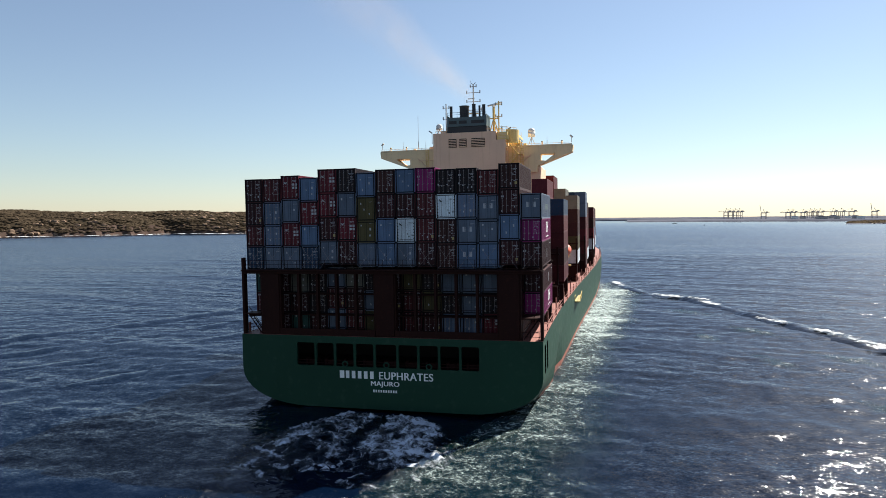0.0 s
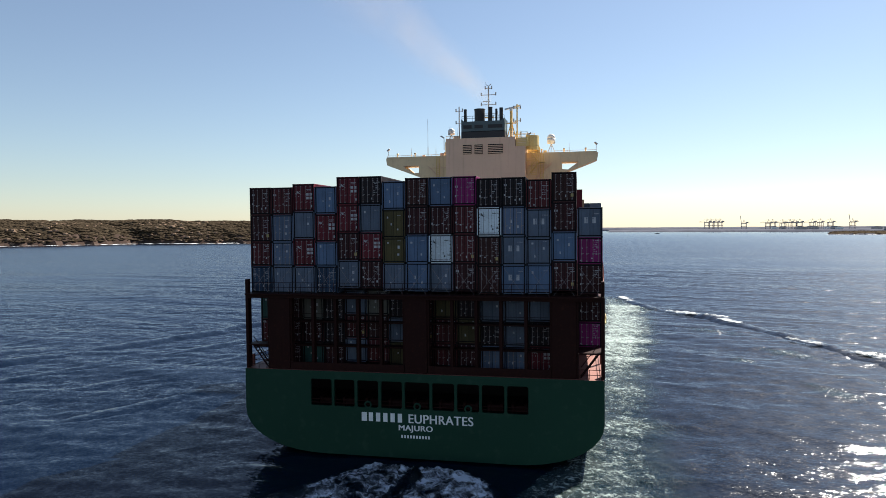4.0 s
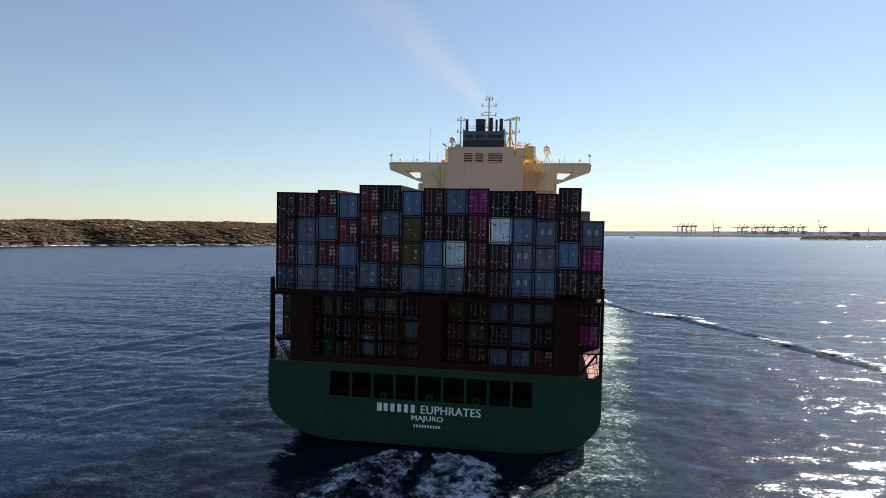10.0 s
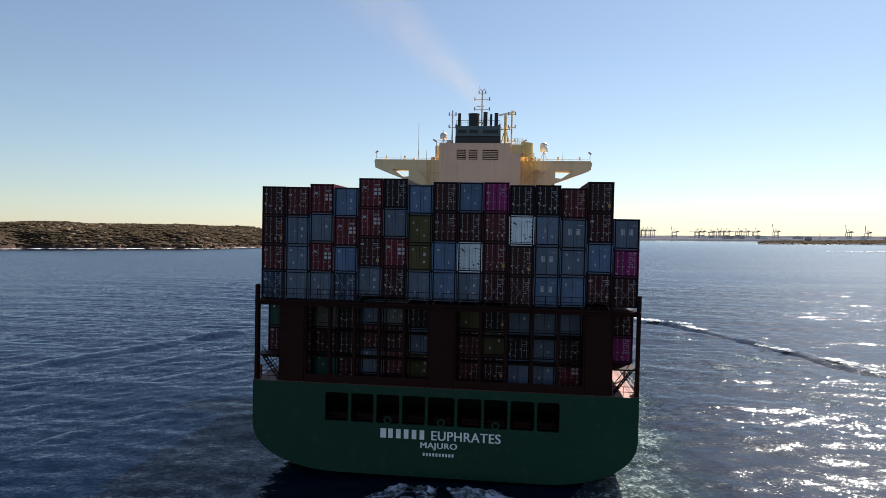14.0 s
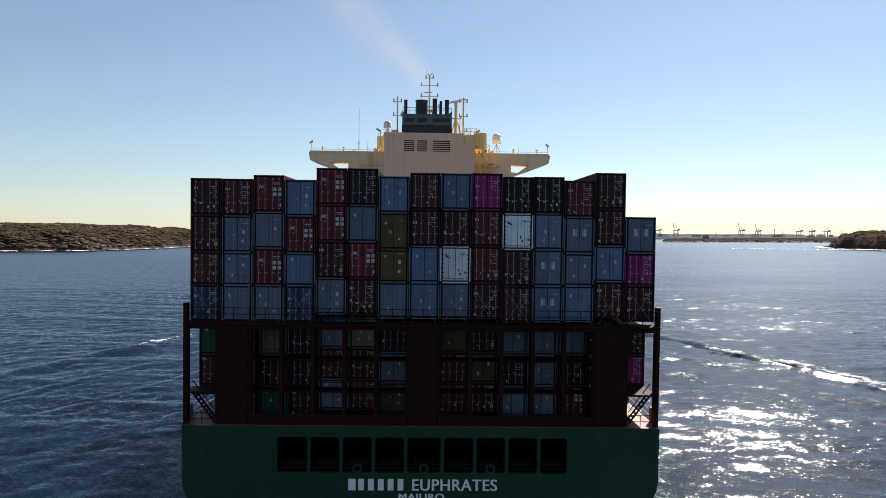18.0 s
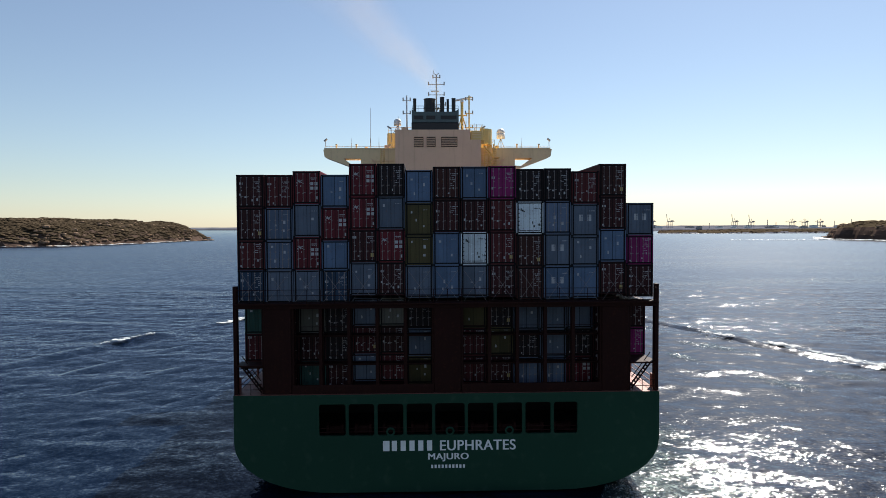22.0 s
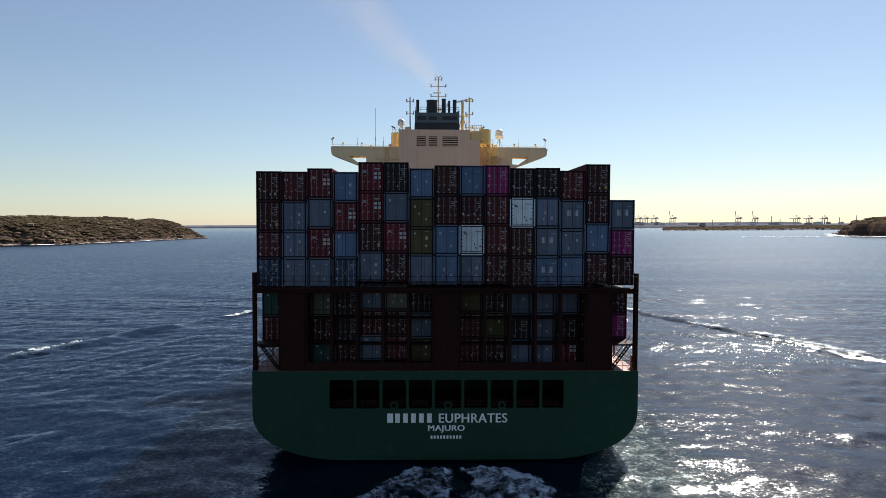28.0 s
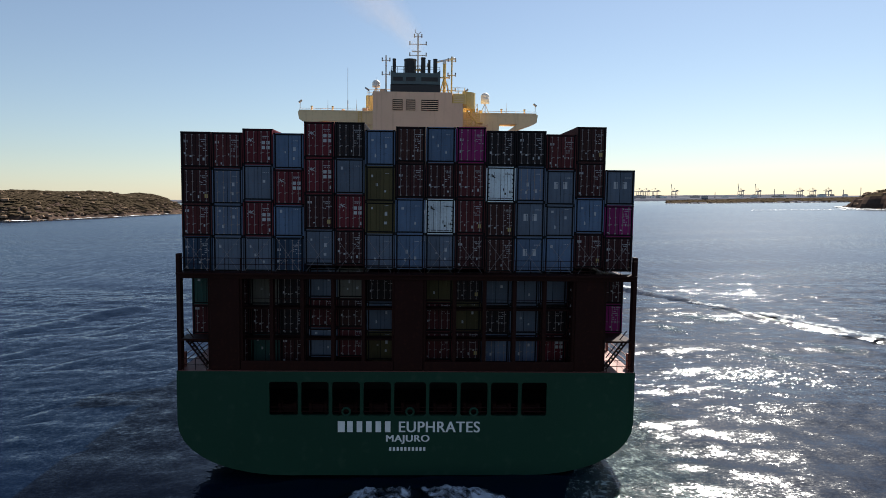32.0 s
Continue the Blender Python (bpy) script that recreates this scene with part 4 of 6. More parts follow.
# ---- deck edge: bulwark rails, gangway, lifeboat (parts of the ship) ----
def deck_edge(ship):
    for s in (-1, 1):
        for y0, y1 in zip(range(1, 180, 12), range(13, 192, 12)):
            for z in (9.6, 10.1):
                part("side_rail", rods(((s * (at_station(y0)[0] - 0.1), y0, z), (s * (at_station(y1)[0] - 0.1), y1, z), 0.04)), M_DECK, ship)
        for k in range(28):
            y = 1.5 + k * 6.4
            x = s * (at_station(y)[0] - 0.15)
            part("side_frame", boxes((x - 0.08, x + 0.08, y, y + 0.35, 9.0, 11.6 if k % 2 else 10.4)), M_DECK, ship)
    x = 20.6
    gw = part("gangway", boxes((x - 0.5, x + 0.5, 52.5, 62.5, 6.9, 7.1), bevel=0.02), M_TAN, ship, "stowed tan accommodation ladder")
    part("handrail", rods(((x - 0.5, 52.5, 8.0), (x - 0.5, 62.5, 8.0), 0.05), ((x + 0.5, 52.5, 8.0), (x + 0.5, 62.5, 8.0), 0.05), *[((x + q, y, 7.1), (x + q, y, 8.0), 0.04) for q in (-0.5, 0.5) for y in (52.5, 55, 57.5, 60, 62.5)]), M_SUNLIT_YELLOW, gw)
    part("davit", boxes((x - 2.2, x - 1.9, 53.5, 53.9, 9.1, 14.0), (x - 2.2, x - 1.2, 53.5, 53.9, 13.7, 14.0)), M_SUNLIT_YELLOW, ship)
    bm = bmesh.new()
    bmesh.ops.create_uvsphere(bm, u_segments=16, v_segments=10, radius=1.0, matrix=Matrix.Translation((18.7, 49, 17.0)) @ Matrix.Diagonal((1.05, 3.4, 1.1, 1)))
    part("lifeboat", bm, M_ORANGE, ship, "orange enclosed lifeboat", True)
    for y in (46.8, 50.8):
        part("lifeboat_cradle", boxes((17.6, 18.0, y, y + 0.4, 9.1, 16.0), (17.8, 19.4, y, y + 0.4, 15.7, 16.0), bevel=0.05), M_CREAM, ship)


deck_edge(SHIP_OB)


# ---- containers ----
LEN, WID = 12.19, 2.438


def box_body(height, waves_n, name):
    """Steel box with corner posts, rails and corrugated sides; the door end faces aft at y = 0."""
    bm = bmesh.new()
    w = WID / 2
    for sx in (-1, 1):
        for y0 in (0.0, LEN - 0.16):
            box_into(bm, sx * w - (0.16 if sx > 0 else 0), sx * w + (0.16 if sx < 0 else 0), y0, y0 + 0.16, 0, height)
    for y0 in (0.03, LEN - 0.13):
        box_into(bm, -w + 0.16, w - 0.16, y0, y0 + 0.1, 0, 0.15)
        box_into(bm, -w + 0.16, w - 0.16, y0, y0 + 0.1, height - 0.12, height)
    for sx in (-1, 1):  # side rails and corrugated side
        for z0, z1 in ((0.0, 0.16), (height - 0.1, height)):
            box_into(bm, sx * w - (0.1 if sx > 0 else 0), sx * w + (0.1 if sx < 0 else 0), 0.16, LEN - 0.16, z0, z1)
        pts, step = [], (LEN - 0.32) / waves_n
        for k in range(waves_n):
            y = 0.16 + k * step
            pts += [(y, 0.005), (y + step * 0.28, 0.005), (y + step * 0.5, 0.045), (y + step * 0.78, 0.045)]
        pts.append((LEN - 0.16, 0.005))
        rows = [[bm.verts.new((sx * (w - d), y, z)) for y, d in pts] for z in (0.16, height - 0.1)]
        for i in range(len(pts) - 1):
            bm.faces.new((rows[0][i], rows[0][i + 1], rows[1][i + 1], rows[1][i]))
    top = [bm.verts.new((x, y, height - 0.03)) for x, y in ((-w + 0.1, 0.13), (w - 0.1, 0.13), (w - 0.1, LEN - 0.13), (-w + 0.1, LEN - 0.13))]
    bm.faces.new(top)
    low = [bm.verts.new((x, y, 0.05)) for x, y in ((-w + 0.1, 0.13), (w - 0.1, 0.13), (w - 0.1, LEN - 0.13), (-w + 0.1, LEN - 0.13))]
    bm.faces.new(low[::-1])
    for y in (0.09, LEN - 0.09):
        q = [bm.verts.new(c) for c in ((-w + 0.16, y, 0.15), (w - 0.16, y, 0.15), (w - 0.16, y, height - 0.12), (-w + 0.16, y, height - 0.12))]
        bm.faces.new(q)
    bmesh.ops.recalc_face_normals(bm, faces=bm.faces[:])
    me = bpy.data.meshes.new(name)
    bm.to_mesh(me)
    bm.free()
    return me


def with_mat(me, mat):
    c = me.copy()
    c.materials.clear()
    c.materials.append(mat)
    return c


HC, MID, STD = 2.939, 2.634, 2.591  # tall boxes and low ones with their twistlocks, and low ones alone
BODY = {(h, k): box_body(h, k, "container") for h in (HC, MID, STD) for k in (12, 34)}
_cache = {}


def body_mesh(h, k, color):
    key = (h, k, color)
    if key not in _cache:
        _cache[key] = with_mat(BODY[h, k], BOX_MAT[color])
    return _cache[key]


def door_mesh(h, color, side):
    key = ("door", h, color, side)
    if key not in _cache:
        bm = bmesh.new()
        x0, x1 = (-1.02, -0.02) if side < 0 else (0.02, 1.02)
        z0, z1 = 0.2, h - 0.17
        box_into(bm, x0, x1, 0.03, 0.075, z0, z1)
        for k in range(4):  # shallow pressed panels
            a = z0 + 0.1 + k * (z1 - z0 - 0.1) / 4
            box_into(bm, x0 + 0.09, x1 - 0.09, 0.018, 0.03, a, a + (z1 - z0) / 4 - 0.17)
        _cache[key] = finish(bm, "door", BOX_MAT[color])
    return _cache[key]


def rod_mesh(h, mat_name):
    key = ("rod", h, mat_name)
    if key not in _cache:
        bm = bmesh.new()
        rod_into(bm, (0, 0, 0.2), (0, 0, h - 0.2), 0.02, 6)
        for z in (0.26, 0.95, h * 0.62, h - 0.26):
            box_into(bm, -0.06, 0.06, -0.01, 0.03, z - 0.04, z + 0.04)
        box_into(bm, -0.02, 0.22, -0.03, -0.005, 1.0, 1.04)
        _cache[key] = finish(bm, "locking_bar", {"steel": M_BAR, "mark": M_MARK}.get(mat_name) or BOX_MAT[mat_name])
    return _cache[key]


def plates(mat, *rows):
    bm = bmesh.new()
    for x0, x1, z0, z1 in rows:
        box_into(bm, x0, x1, 0.004, 0.014, z0, z1)
    return finish(bm, "marking", mat)


def text_row(x, z, count, rng, tall=0.075):
    """A line of unreadable characters as small bars."""
    out = []
    for _ in range(count):
        w = rng.uniform(0.04, 0.09)
        out.append((x, x + w, z, z + tall))
        x += w + rng.choice((0.03, 0.03, 0.07))
    return out


def bars_mesh(kind):
    """Stencils and placards of a door end: a list of markings, each one mesh."""
    key = ("marks", kind)
    if key in _cache:
        return _cache[key]
    rng, made = random.Random(kind), []
    if kind == "squares":
        made += [plates(M_STENCIL, (x, x + 0.27, z, z + 0.27)) for x in (0.34, 0.72) for z in (1.28, 1.68)]
        made.append(plates(M_STENCIL, *text_row(0.36, 2.28, 6, rng), *text_row(0.42, 2.16, 4, rng, 0.05)))
        bm = bmesh.new()  # a crossed painted emblem
        for a, half in ((-24, 0.3), (28, 0.26), (75, 0.16)):
            bmesh.ops.create_cube(bm, size=1.0, matrix=Matrix.Translation((-0.62, 0.009, 2.02)) @ Matrix.Rotation(radians(a), 4, "Y") @ Matrix.Diagonal((half * 2, 0.01, 0.055, 1)))
        made.append(finish(bm, "marking", M_STENCIL))
        made.append(plates(M_STENCIL, (-0.55, -0.48, 1.55, 1.66), (0.86, 0.98, 0.42, 0.68), (-0.9, -0.84, 1.62, 1.68)))
    elif kind == "pair":
        made += [plates(M_STENCIL, (-0.54, -0.2, 1.38, 1.96)), plates(M_STENCIL, (0.22, 0.56, 1.38, 1.96))]
        made.append(plates(M_STENCIL, *text_row(0.4, 2.26, 5, rng)))
    elif kind == "reefer":
        made.append(plates(M_BLACK, (-0.95, 0.95, 0.3, 0.36), *[(x - 0.012, x + 0.012, 0.3, 2.5) for x in (-0.55, 0.0, 0.55)]))
        made.append(plates(M_BLACK, (-0.85, -0.7, 2.1, 2.34), (-0.7, -0.58, 2.05, 2.22), (-0.58, -0.46, 2.0, 2.1)))
        made.append(plates(M_BLACK, (0.3, 0.46, 0.62, 0.8), (0.72, 0.9, 0.75, 0.98), (0.2, 0.3, 0.9, 1.15)))
        made.append(plates(M_BLACK, *[(sx * 0.98 - 0.05, sx * 0.98 + 0.05, 0.42 + 0.36 * k, 0.5 + 0.36 * k) for sx in (-1, 1) for k in range(6)], *text_row(0.35, 2.3, 5, rng)))
    elif kind.startswith("light"):  # pale boxes carry little
        spots = [(-0.72, 2.02), (0.36, 0.78), (0.4, 1.5), (-0.45, 0.7), (-0.35, 1.3)]
        rng.shuffle(spots)
        for x, z in spots[:rng.randint(1, 3)]:
            made.append(plates(M_STENCIL, (x, x + rng.uniform(0.13, 0.22), z, z + rng.uniform(0.16, 0.32))))
        made.append(plates(M_STENCIL, *text_row(0.4, 2.3, 4, rng, 0.05)))
    else:
        rows = text_row(0.34, 2.26, 6, rng) + text_row(0.46, 2.12, 4, rng, 0.055)
        for k in range(rng.randint(2, 5)):
            rows += text_row(rng.choice((0.36, 0.6)), 1.9 - 0.17 * k, rng.randint(2, 4), rng, 0.06)
        made.append(plates(M_STENCIL, *rows))
        if rng.random() < 0.6:
            made.append(plates(M_STENCIL, *text_row(-0.95, rng.uniform(1.75, 2.2), 3, rng, 0.2)))
        rows = []
        for x in (-0.96, -0.5, 0.12, 0.55):  # plates on and beside the bars
            if rng.random() < 0.7:
                z = rng.uniform(0.3, 1.1)
                rows.append((x, x + rng.uniform(0.08, 0.18), z, z + rng.uniform(0.06, 0.24)))
        rows += [(x - 0.05, x + 0.05, z, z + 0.07) for x in (-0.8, -0.3, 0.3, 0.8) for z in (0.25, 0.98, 2.45) if rng.random() < 0.55]
        made.append(plates(M_STENCIL, *rows, (-0.78, -0.70, 1.5, 1.58)))
        if rng.random() < 0.45:
            made.append(plates(M_TAN, (0.66, 0.92, 0.5, 0.82)))
    _cache[key] = made
    return made


# ring round the doors that paints the recess shadow in black
def edge_shade_mesh(h):
    if ("edge_shade", h) not in _cache:
        _cache["edge_shade", h] = finish(boxes((-1.14, 1.14, -0.004, 0.06, 0.09, 0.2), (-1.14, 1.14, -0.004, 0.06, h - 0.17, h - 0.07), (-1.14, -1.02, -0.004, 0.06, 0.2, h - 0.17), (1.02, 1.14, -0.004, 0.06, 0.2, h - 0.17), (-0.02, 0.02, 0.03, 0.06, 0.2, h - 0.17)), "door_gasket", M_EDGE_SHADE)
    return _cache["edge_shade", h]


def casting_mesh():
    if "casting" not in _cache:
        _cache["casting"] = finish(boxes((-0.083, 0.083, -0.008, 0.16, -0.002, 0.118)), "corner_casting", M_EDGE_SHADE)
    return _cache["casting"]


def child(name, me, parent, m=None, label=""):
    ob = new(name, me)
    ob.parent = parent
    if m is not None:
        ob.matrix_basis = m
    return tagged(ob, label)


DARK_BOXES = ("maroon", "dark_maroon", "brown", "navy", "red", "magenta", "deep_blue")


def aft_container(color, h, x, z, kind, deep=0.0):
    ob = new("shipping_container", body_mesh(h, 34, color))
    ring = "with white squares" if kind == "squares" else "with two white plates" if kind == "pair" else "with locking bars"
    tagged(ob, f"{COLOR_WORD[color]} steel shipping container {ring}, stacked on deck", "container", "containers stacked on the stern bay")
    child("door_gasket", edge_shade_mesh(h), ob, None, "black ring painting the shadow round the recessed doors")
    for s in (-1, 1):
        child("door", door_mesh(h, color, s), ob)
    rods_of = "steel" if color in DARK_BOXES else color
    for x2 in (-0.8, -0.3, 0.3, 0.8):
        child("locking_bar", rod_mesh(h, rods_of), ob, pose(x2, -0.005, 0))
    for sx in (-1, 1):
        for z2 in (0.0, h - 0.118):
            child("corner_casting", casting_mesh(), ob, pose(sx * (WID / 2 - 0.08), 0, z2))
    for me in bars_mesh(kind):
        mark = child("marking", me, ob)
        if len(me.polygons) > 6:
            tagged(mark, "rows of small painted characters", kind="stuff")
    if x > 16:  # outboard boxes show their painted side
        me = side_marks(color, h)
        if me:
            tagged(child("side_marking", me, ob), "plain painted shapes on the long side", kind="stuff")
    ride(ob, pose(x, 1.5 + deep, z))
    return ob


def side_marks(color, h):
    w = WID / 2 + 0.004
    if color == "magenta":  # tall emblem in three strokes and a small line under it
        rows, mat = [(5.6, 6.5, 0.95, 1.15), (5.6, 6.5, 2.05, 2.25), (5.6, 5.85, 1.15, 2.05), (6.25, 6.5, 1.15, 2.05), (6.9, 7.2, 0.95, 2.25), (7.2, 7.8, 1.5, 1.75), (7.8, 8.1, 0.95, 2.25), (5.0, 8.6, 0.42, 0.52)], M_MARK
    elif color == "slate":
        rows, mat = [(4.5 + 0.9 * k, 5.1 + 0.9 * k, 1.1, 1.75) for k in range(5)], M_FUNNEL
    else:
        rows, mat = [(10.3 + 0.22 * k, 10.42 + 0.22 * k, h - 0.55, h - 0.42) for k in range(6)] + [(6.2, 6.5, 0.8, 1.9)], M_STENCIL
    if ("side", color, h) not in _cache:
        _cache["side", color, h] = finish(boxes(*[(w - 0.006, w + 0.006, y0, y1, z0, z1) for y0, y1, z0, z1 in rows]), "side_marking", mat)
    return _cache["side", color, h]


# stern bay: colours of the upper four tiers, top first, and of the three tiers behind the lashing bridge
UPPER = ["dark_maroon dark_maroon maroon deep_blue", "maroon steel steel slate", "red slate red slate", "blue red blue deep_blue", "red red dark_maroon slate",
         "navy slate red dark_maroon", "blue olive olive slate", "brown dark_maroon blue blue", "blue dark_maroon white slate", "magenta maroon maroon dark_maroon",
         "navy white brown brown", "navy steel slate blue", "maroon slate slate blue", "brown dark_maroon blue dark_maroon", "- slate magenta dark_maroon"]
TOPS = [28.65, 28.63, 28.96, 28.63, 29.6, 29.6, 29.01, 29.32, 29.32, 29.36, 29.1, 29.14, 28.88, 29.53, 28.95]
SHORT_FIVE = (0, 1, 3, 6, 12, 14)  # stacks whose third box from the top is a low one
LOWER = ["teal maroon -", "", "grey dark_maroon teal", "navy navy dark_maroon", "slate maroon slate", "grey brown maroon", "navy slate olive", "",
         "olive maroon maroon", "navy olive dark_maroon", "slate navy steel", "slate slate steel", "slate navy red", "", "dark_maroon magenta -"]


def stern_bay():
    for c in range(15):
        x = LEFT + (c + 0.5) * COL
        top = TOPS[c]
        for t, color in enumerate(UPPER[c].split()):
            h = MID if t == 2 and c in SHORT_FIVE else HC
            z = top - h
            if color != "-":
                kind = "squares" if color == "red" else "reefer" if color == "white" else "pair" if (c, t) in ((14, 1), (11, 2), (12, 1), (11, 3)) else ("" if color in DARK_BOXES else "light ") + str((c * 7 + t * 3) % 11)
                aft_container(color, h, x, z, kind)
            top = z - 0.012
        z = top - 0.5
        for t, color in enumerate(LOWER[c].split() or ["dark_maroon"] * 3):
            z -= STD
            if color != "-":
                aft_container(color, STD, x, z, "squares" if color == "red" else ("" if color in DARK_BOXES else "light ") + str((c * 5 + t) % 11), 2.1)
            z -= 0.02
        foot = z if "-" not in LOWER[c].split() else z + STD + 0.02
        if foot > 9.2:
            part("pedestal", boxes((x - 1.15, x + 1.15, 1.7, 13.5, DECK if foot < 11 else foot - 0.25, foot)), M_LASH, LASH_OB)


stern_bay()
# ---- bays further forward ----
def forward_bays():
    rng, inner = random.Random(11), []
    names = ["maroon", "maroon", "dark_maroon", "brown", "red", "blue", "steel", "slate", "navy", "magenta", "grey", "white", "brown", "deep_blue"]
    # y of the aft end, columns across, tiers, height of the deck hatch
    # starboard stacks that show past the stern bay, top box first: bay's y, how far in from the side
    # with the height of the stack's top
    known = {(16.2, 0): (0, []), (16.2, 1): (25.5, ["brown", "maroon", "maroon", "brown", "maroon"]), (16.2, 2): (25.5, ["maroon", "brown", "slate", "maroon", "maroon"]),
             (30.9, 0): (26.0, ["deep_blue", "maroon", "maroon", "brown", "maroon"]), (30.9, 1): (29.2, ["red", "brown", "maroon", "maroon", "brown", "maroon"]),
             (70.5, 0): (27.6, ["grey", "brown", "dark_maroon", "olive", "white"]), (70.5, 1): (29.1, ["grey", "maroon", "brown", "maroon", "brown", "maroon"]),
             (70.5, 2): (32.0, ["red", "maroon", "brown", "slate", "maroon", "brown", "maroon"]),
             (85.2, 0): (28.8, ["steel", "slate", "maroon", "red", "maroon", "brown"]), (85.2, 1): (28.8, ["deep_blue", "steel", "maroon", "deep_blue", "maroon", "maroon"]),
             (99.9, 0): (26.6, ["brown", "maroon", "maroon", "maroon", "white"]), (114.6, 0): (25.5, ["maroon", "brown", "red", "white"]),
             (129.3, 0): (25.5, ["brown", "maroon", "slate", "maroon"]), (144.0, 0): (25.3, ["maroon", "brown", "maroon", "white"])}
    bays = [(16.2, 15, 5, 10.0), (30.9, 15, 6, 10.0), (70.5, 16, 6, 10.0), (85.2, 17, 6, 10.0), (99.9, 17, 5, 10.0), (114.6, 18, 5, 10.0),
            (129.3, 18, 5, 10.0), (144.0, 18, 5, 10.2), (158.7, 17, 4, 10.4)]
    for y, cols, tiers, base in bays:
        part("hatch_cover", boxes((-cols * COL / 2, cols * COL / 2, y, y + LEN, 9.0, base)), M_DECK, SHIP_OB, "red-brown hatch cover")
        for c in range(cols):
            x = (c - (cols - 1) / 2) * COL + (0.7 if y == 30.9 else 0)
            n = tiers - (1 if rng.random() < 0.3 else 0)
            edge = c in (0, cols - 1)
            if edge:
                n = tiers - (1 if rng.random() < 0.4 else 0)
            z = base
            if edge:  # the outermost stacks stand on raised pedestals over the side passage
                for y0 in (y, y + LEN - 0.5):
                    part("stack_pedestal", boxes((x - 1.1, x + 1.1, y0, y0 + 0.5, 9.1, base + STD - 0.05)), M_LASH, SHIP_OB)
                z, n = base + STD, n - 1
            given = known.get((y, cols - 1 - c))
            if given is not None:
                top, given = given
                n = len(given)
                low = STD if y < 50 and c == cols - 1 else HC - 0.04
                z = top - n * (low + 0.02)
            for t in range(n):
                h = HC if rng.random() < 0.7 else STD
                color = rng.choice(names if c < cols - 1 else ["maroon", "brown", "red", "brown", "dark_maroon"])
                if given is not None:
                    color, h = given[n - 1 - t], STD if y < 50 and c == cols - 1 else HC
                    z += 0 if h == STD else -0.04 * (t > 0)
                if c == cols - 1 or (c >= cols - 3 and t >= n - 2) or (y < 50 and t == n - 1):
                    ob = new("shipping_container", body_mesh(h, 12, color))
                    tagged(ob, f"{COLOR_WORD[color]} steel shipping container stacked on the forward deck", "container", "containers stacked on the forward bays")
                    ride(ob, pose(x, y, z))
                else:
                    inner.append((h, color, x, y, z))
                z += h + 0.02
        # lashing posts between the bays
        for s in (-1, 1):
            part("lashing_post", boxes((s * (cols * COL / 2 - 0.3) - 0.14, s * (cols * COL / 2 - 0.3) + 0.14, y - 1.0, y - 0.5, 9.0, 18.5)), M_LASH, SHIP_OB)
        part("cross_walk", boxes((-cols * COL / 2, cols * COL / 2, y - 1.0, y - 0.4, 17.2, 17.4)), M_LASH, SHIP_OB)


    # the hidden inner stacks, joined
    order = list(PAINT)
    verts, faces, mats = [], [], []
    for h, color, x, y, z in inner:
        src = BODY[h, 12]
        k0 = len(verts)
        verts += [(v.co.x + x, v.co.y + y, v.co.z + z) for v in src.vertices]
        faces += [tuple(i + k0 for i in p.vertices) for p in src.polygons]
        mats += [order.index(color)] * len(src.polygons)
    me = mesh_of(verts, faces, "container_stacks")
    for k in order:
        me.materials.append(BOX_MAT[k])
    me.polygons.foreach_set("material_index", mats[:len(me.polygons)])
    tagged(ride(new("container_stacks", me), Matrix()), "closely stacked containers of many colours on the forward deck", "container", kind="stuff")


forward_bays()


# ---- water that the ship drives: stern churn, side wash, bow waves ----
def ridge(points, half, height, seed):
    """A long wave along a line of points in the ship's space: steep ahead, gentle behind."""
    pts = np.array(points, float)
    d = np.concatenate([[0], np.cumsum(np.hypot(*np.diff(pts, axis=0).T))])
    u = np.arange(0, d[-1], 1.0)
    x, y = np.interp(u, d, pts[:, 0]), np.interp(u, d, pts[:, 1])
    tx, ty = np.gradient(x), np.gradient(y)
    ln = np.hypot(tx, ty)
    nx, ny = -ty / ln, tx / ln
    rng = np.random.RandomState(seed)
    wob = np.convolve(rng.randn(len(u) + 40), np.ones(11) / 11, "same")[20:20 + len(u)]
    amp = height * (0.75 + 1.3 * wob).clip(0.35, 1.5) * np.clip(u / 10, 0.3, 1) * np.clip((d[-1] - u) / 40, 0, 1)
    k = np.linspace(-1, 1, 23)
    prof = np.exp(-((k + 0.1) * np.where(k < -0.1, 2.4, 1.9)) ** 2) + 0.12 * np.exp(-((k - 0.62) * 5) ** 2)
    sway = 0.8 * np.convolve(rng.randn(len(u) + 40), np.ones(9) / 9, "same")[20:20 + len(u)]
    vx = x[:, None] + nx[:, None] * (k * half + sway[:, None])
    vy = y[:, None] + ny[:, None] * (k * half + sway[:, None])
    chop = 0.05 * np.sin(vx * 1.9 + vy * 0.9 + 2 * np.sin(vy * 0.31)) * np.sin(vx * 0.7 - vy * 1.6 + seed + 2 * np.sin(vx * 0.23)) * min(1.0, height)
    vz = -0.4 + (0.4 + amp[:, None]) * prof[None, :] + chop * prof[None, :]
    n, m = len(u), len(k)
    idx = np.arange(n * m).reshape(n, m)
    faces = np.stack([idx[:-1, :-1], idx[1:, :-1], idx[1:, 1:], idx[:-1, 1:]], -1).reshape(-1, 4)
    fade = np.clip((1 - np.abs(k)) * 2.2, 0, 1)[None, :] * np.clip(amp / max(height, 0.1) * 1.6, 0, 1)[:, None]
    return np.stack([vx, vy, vz], -1).reshape(-1, 3), faces, fade


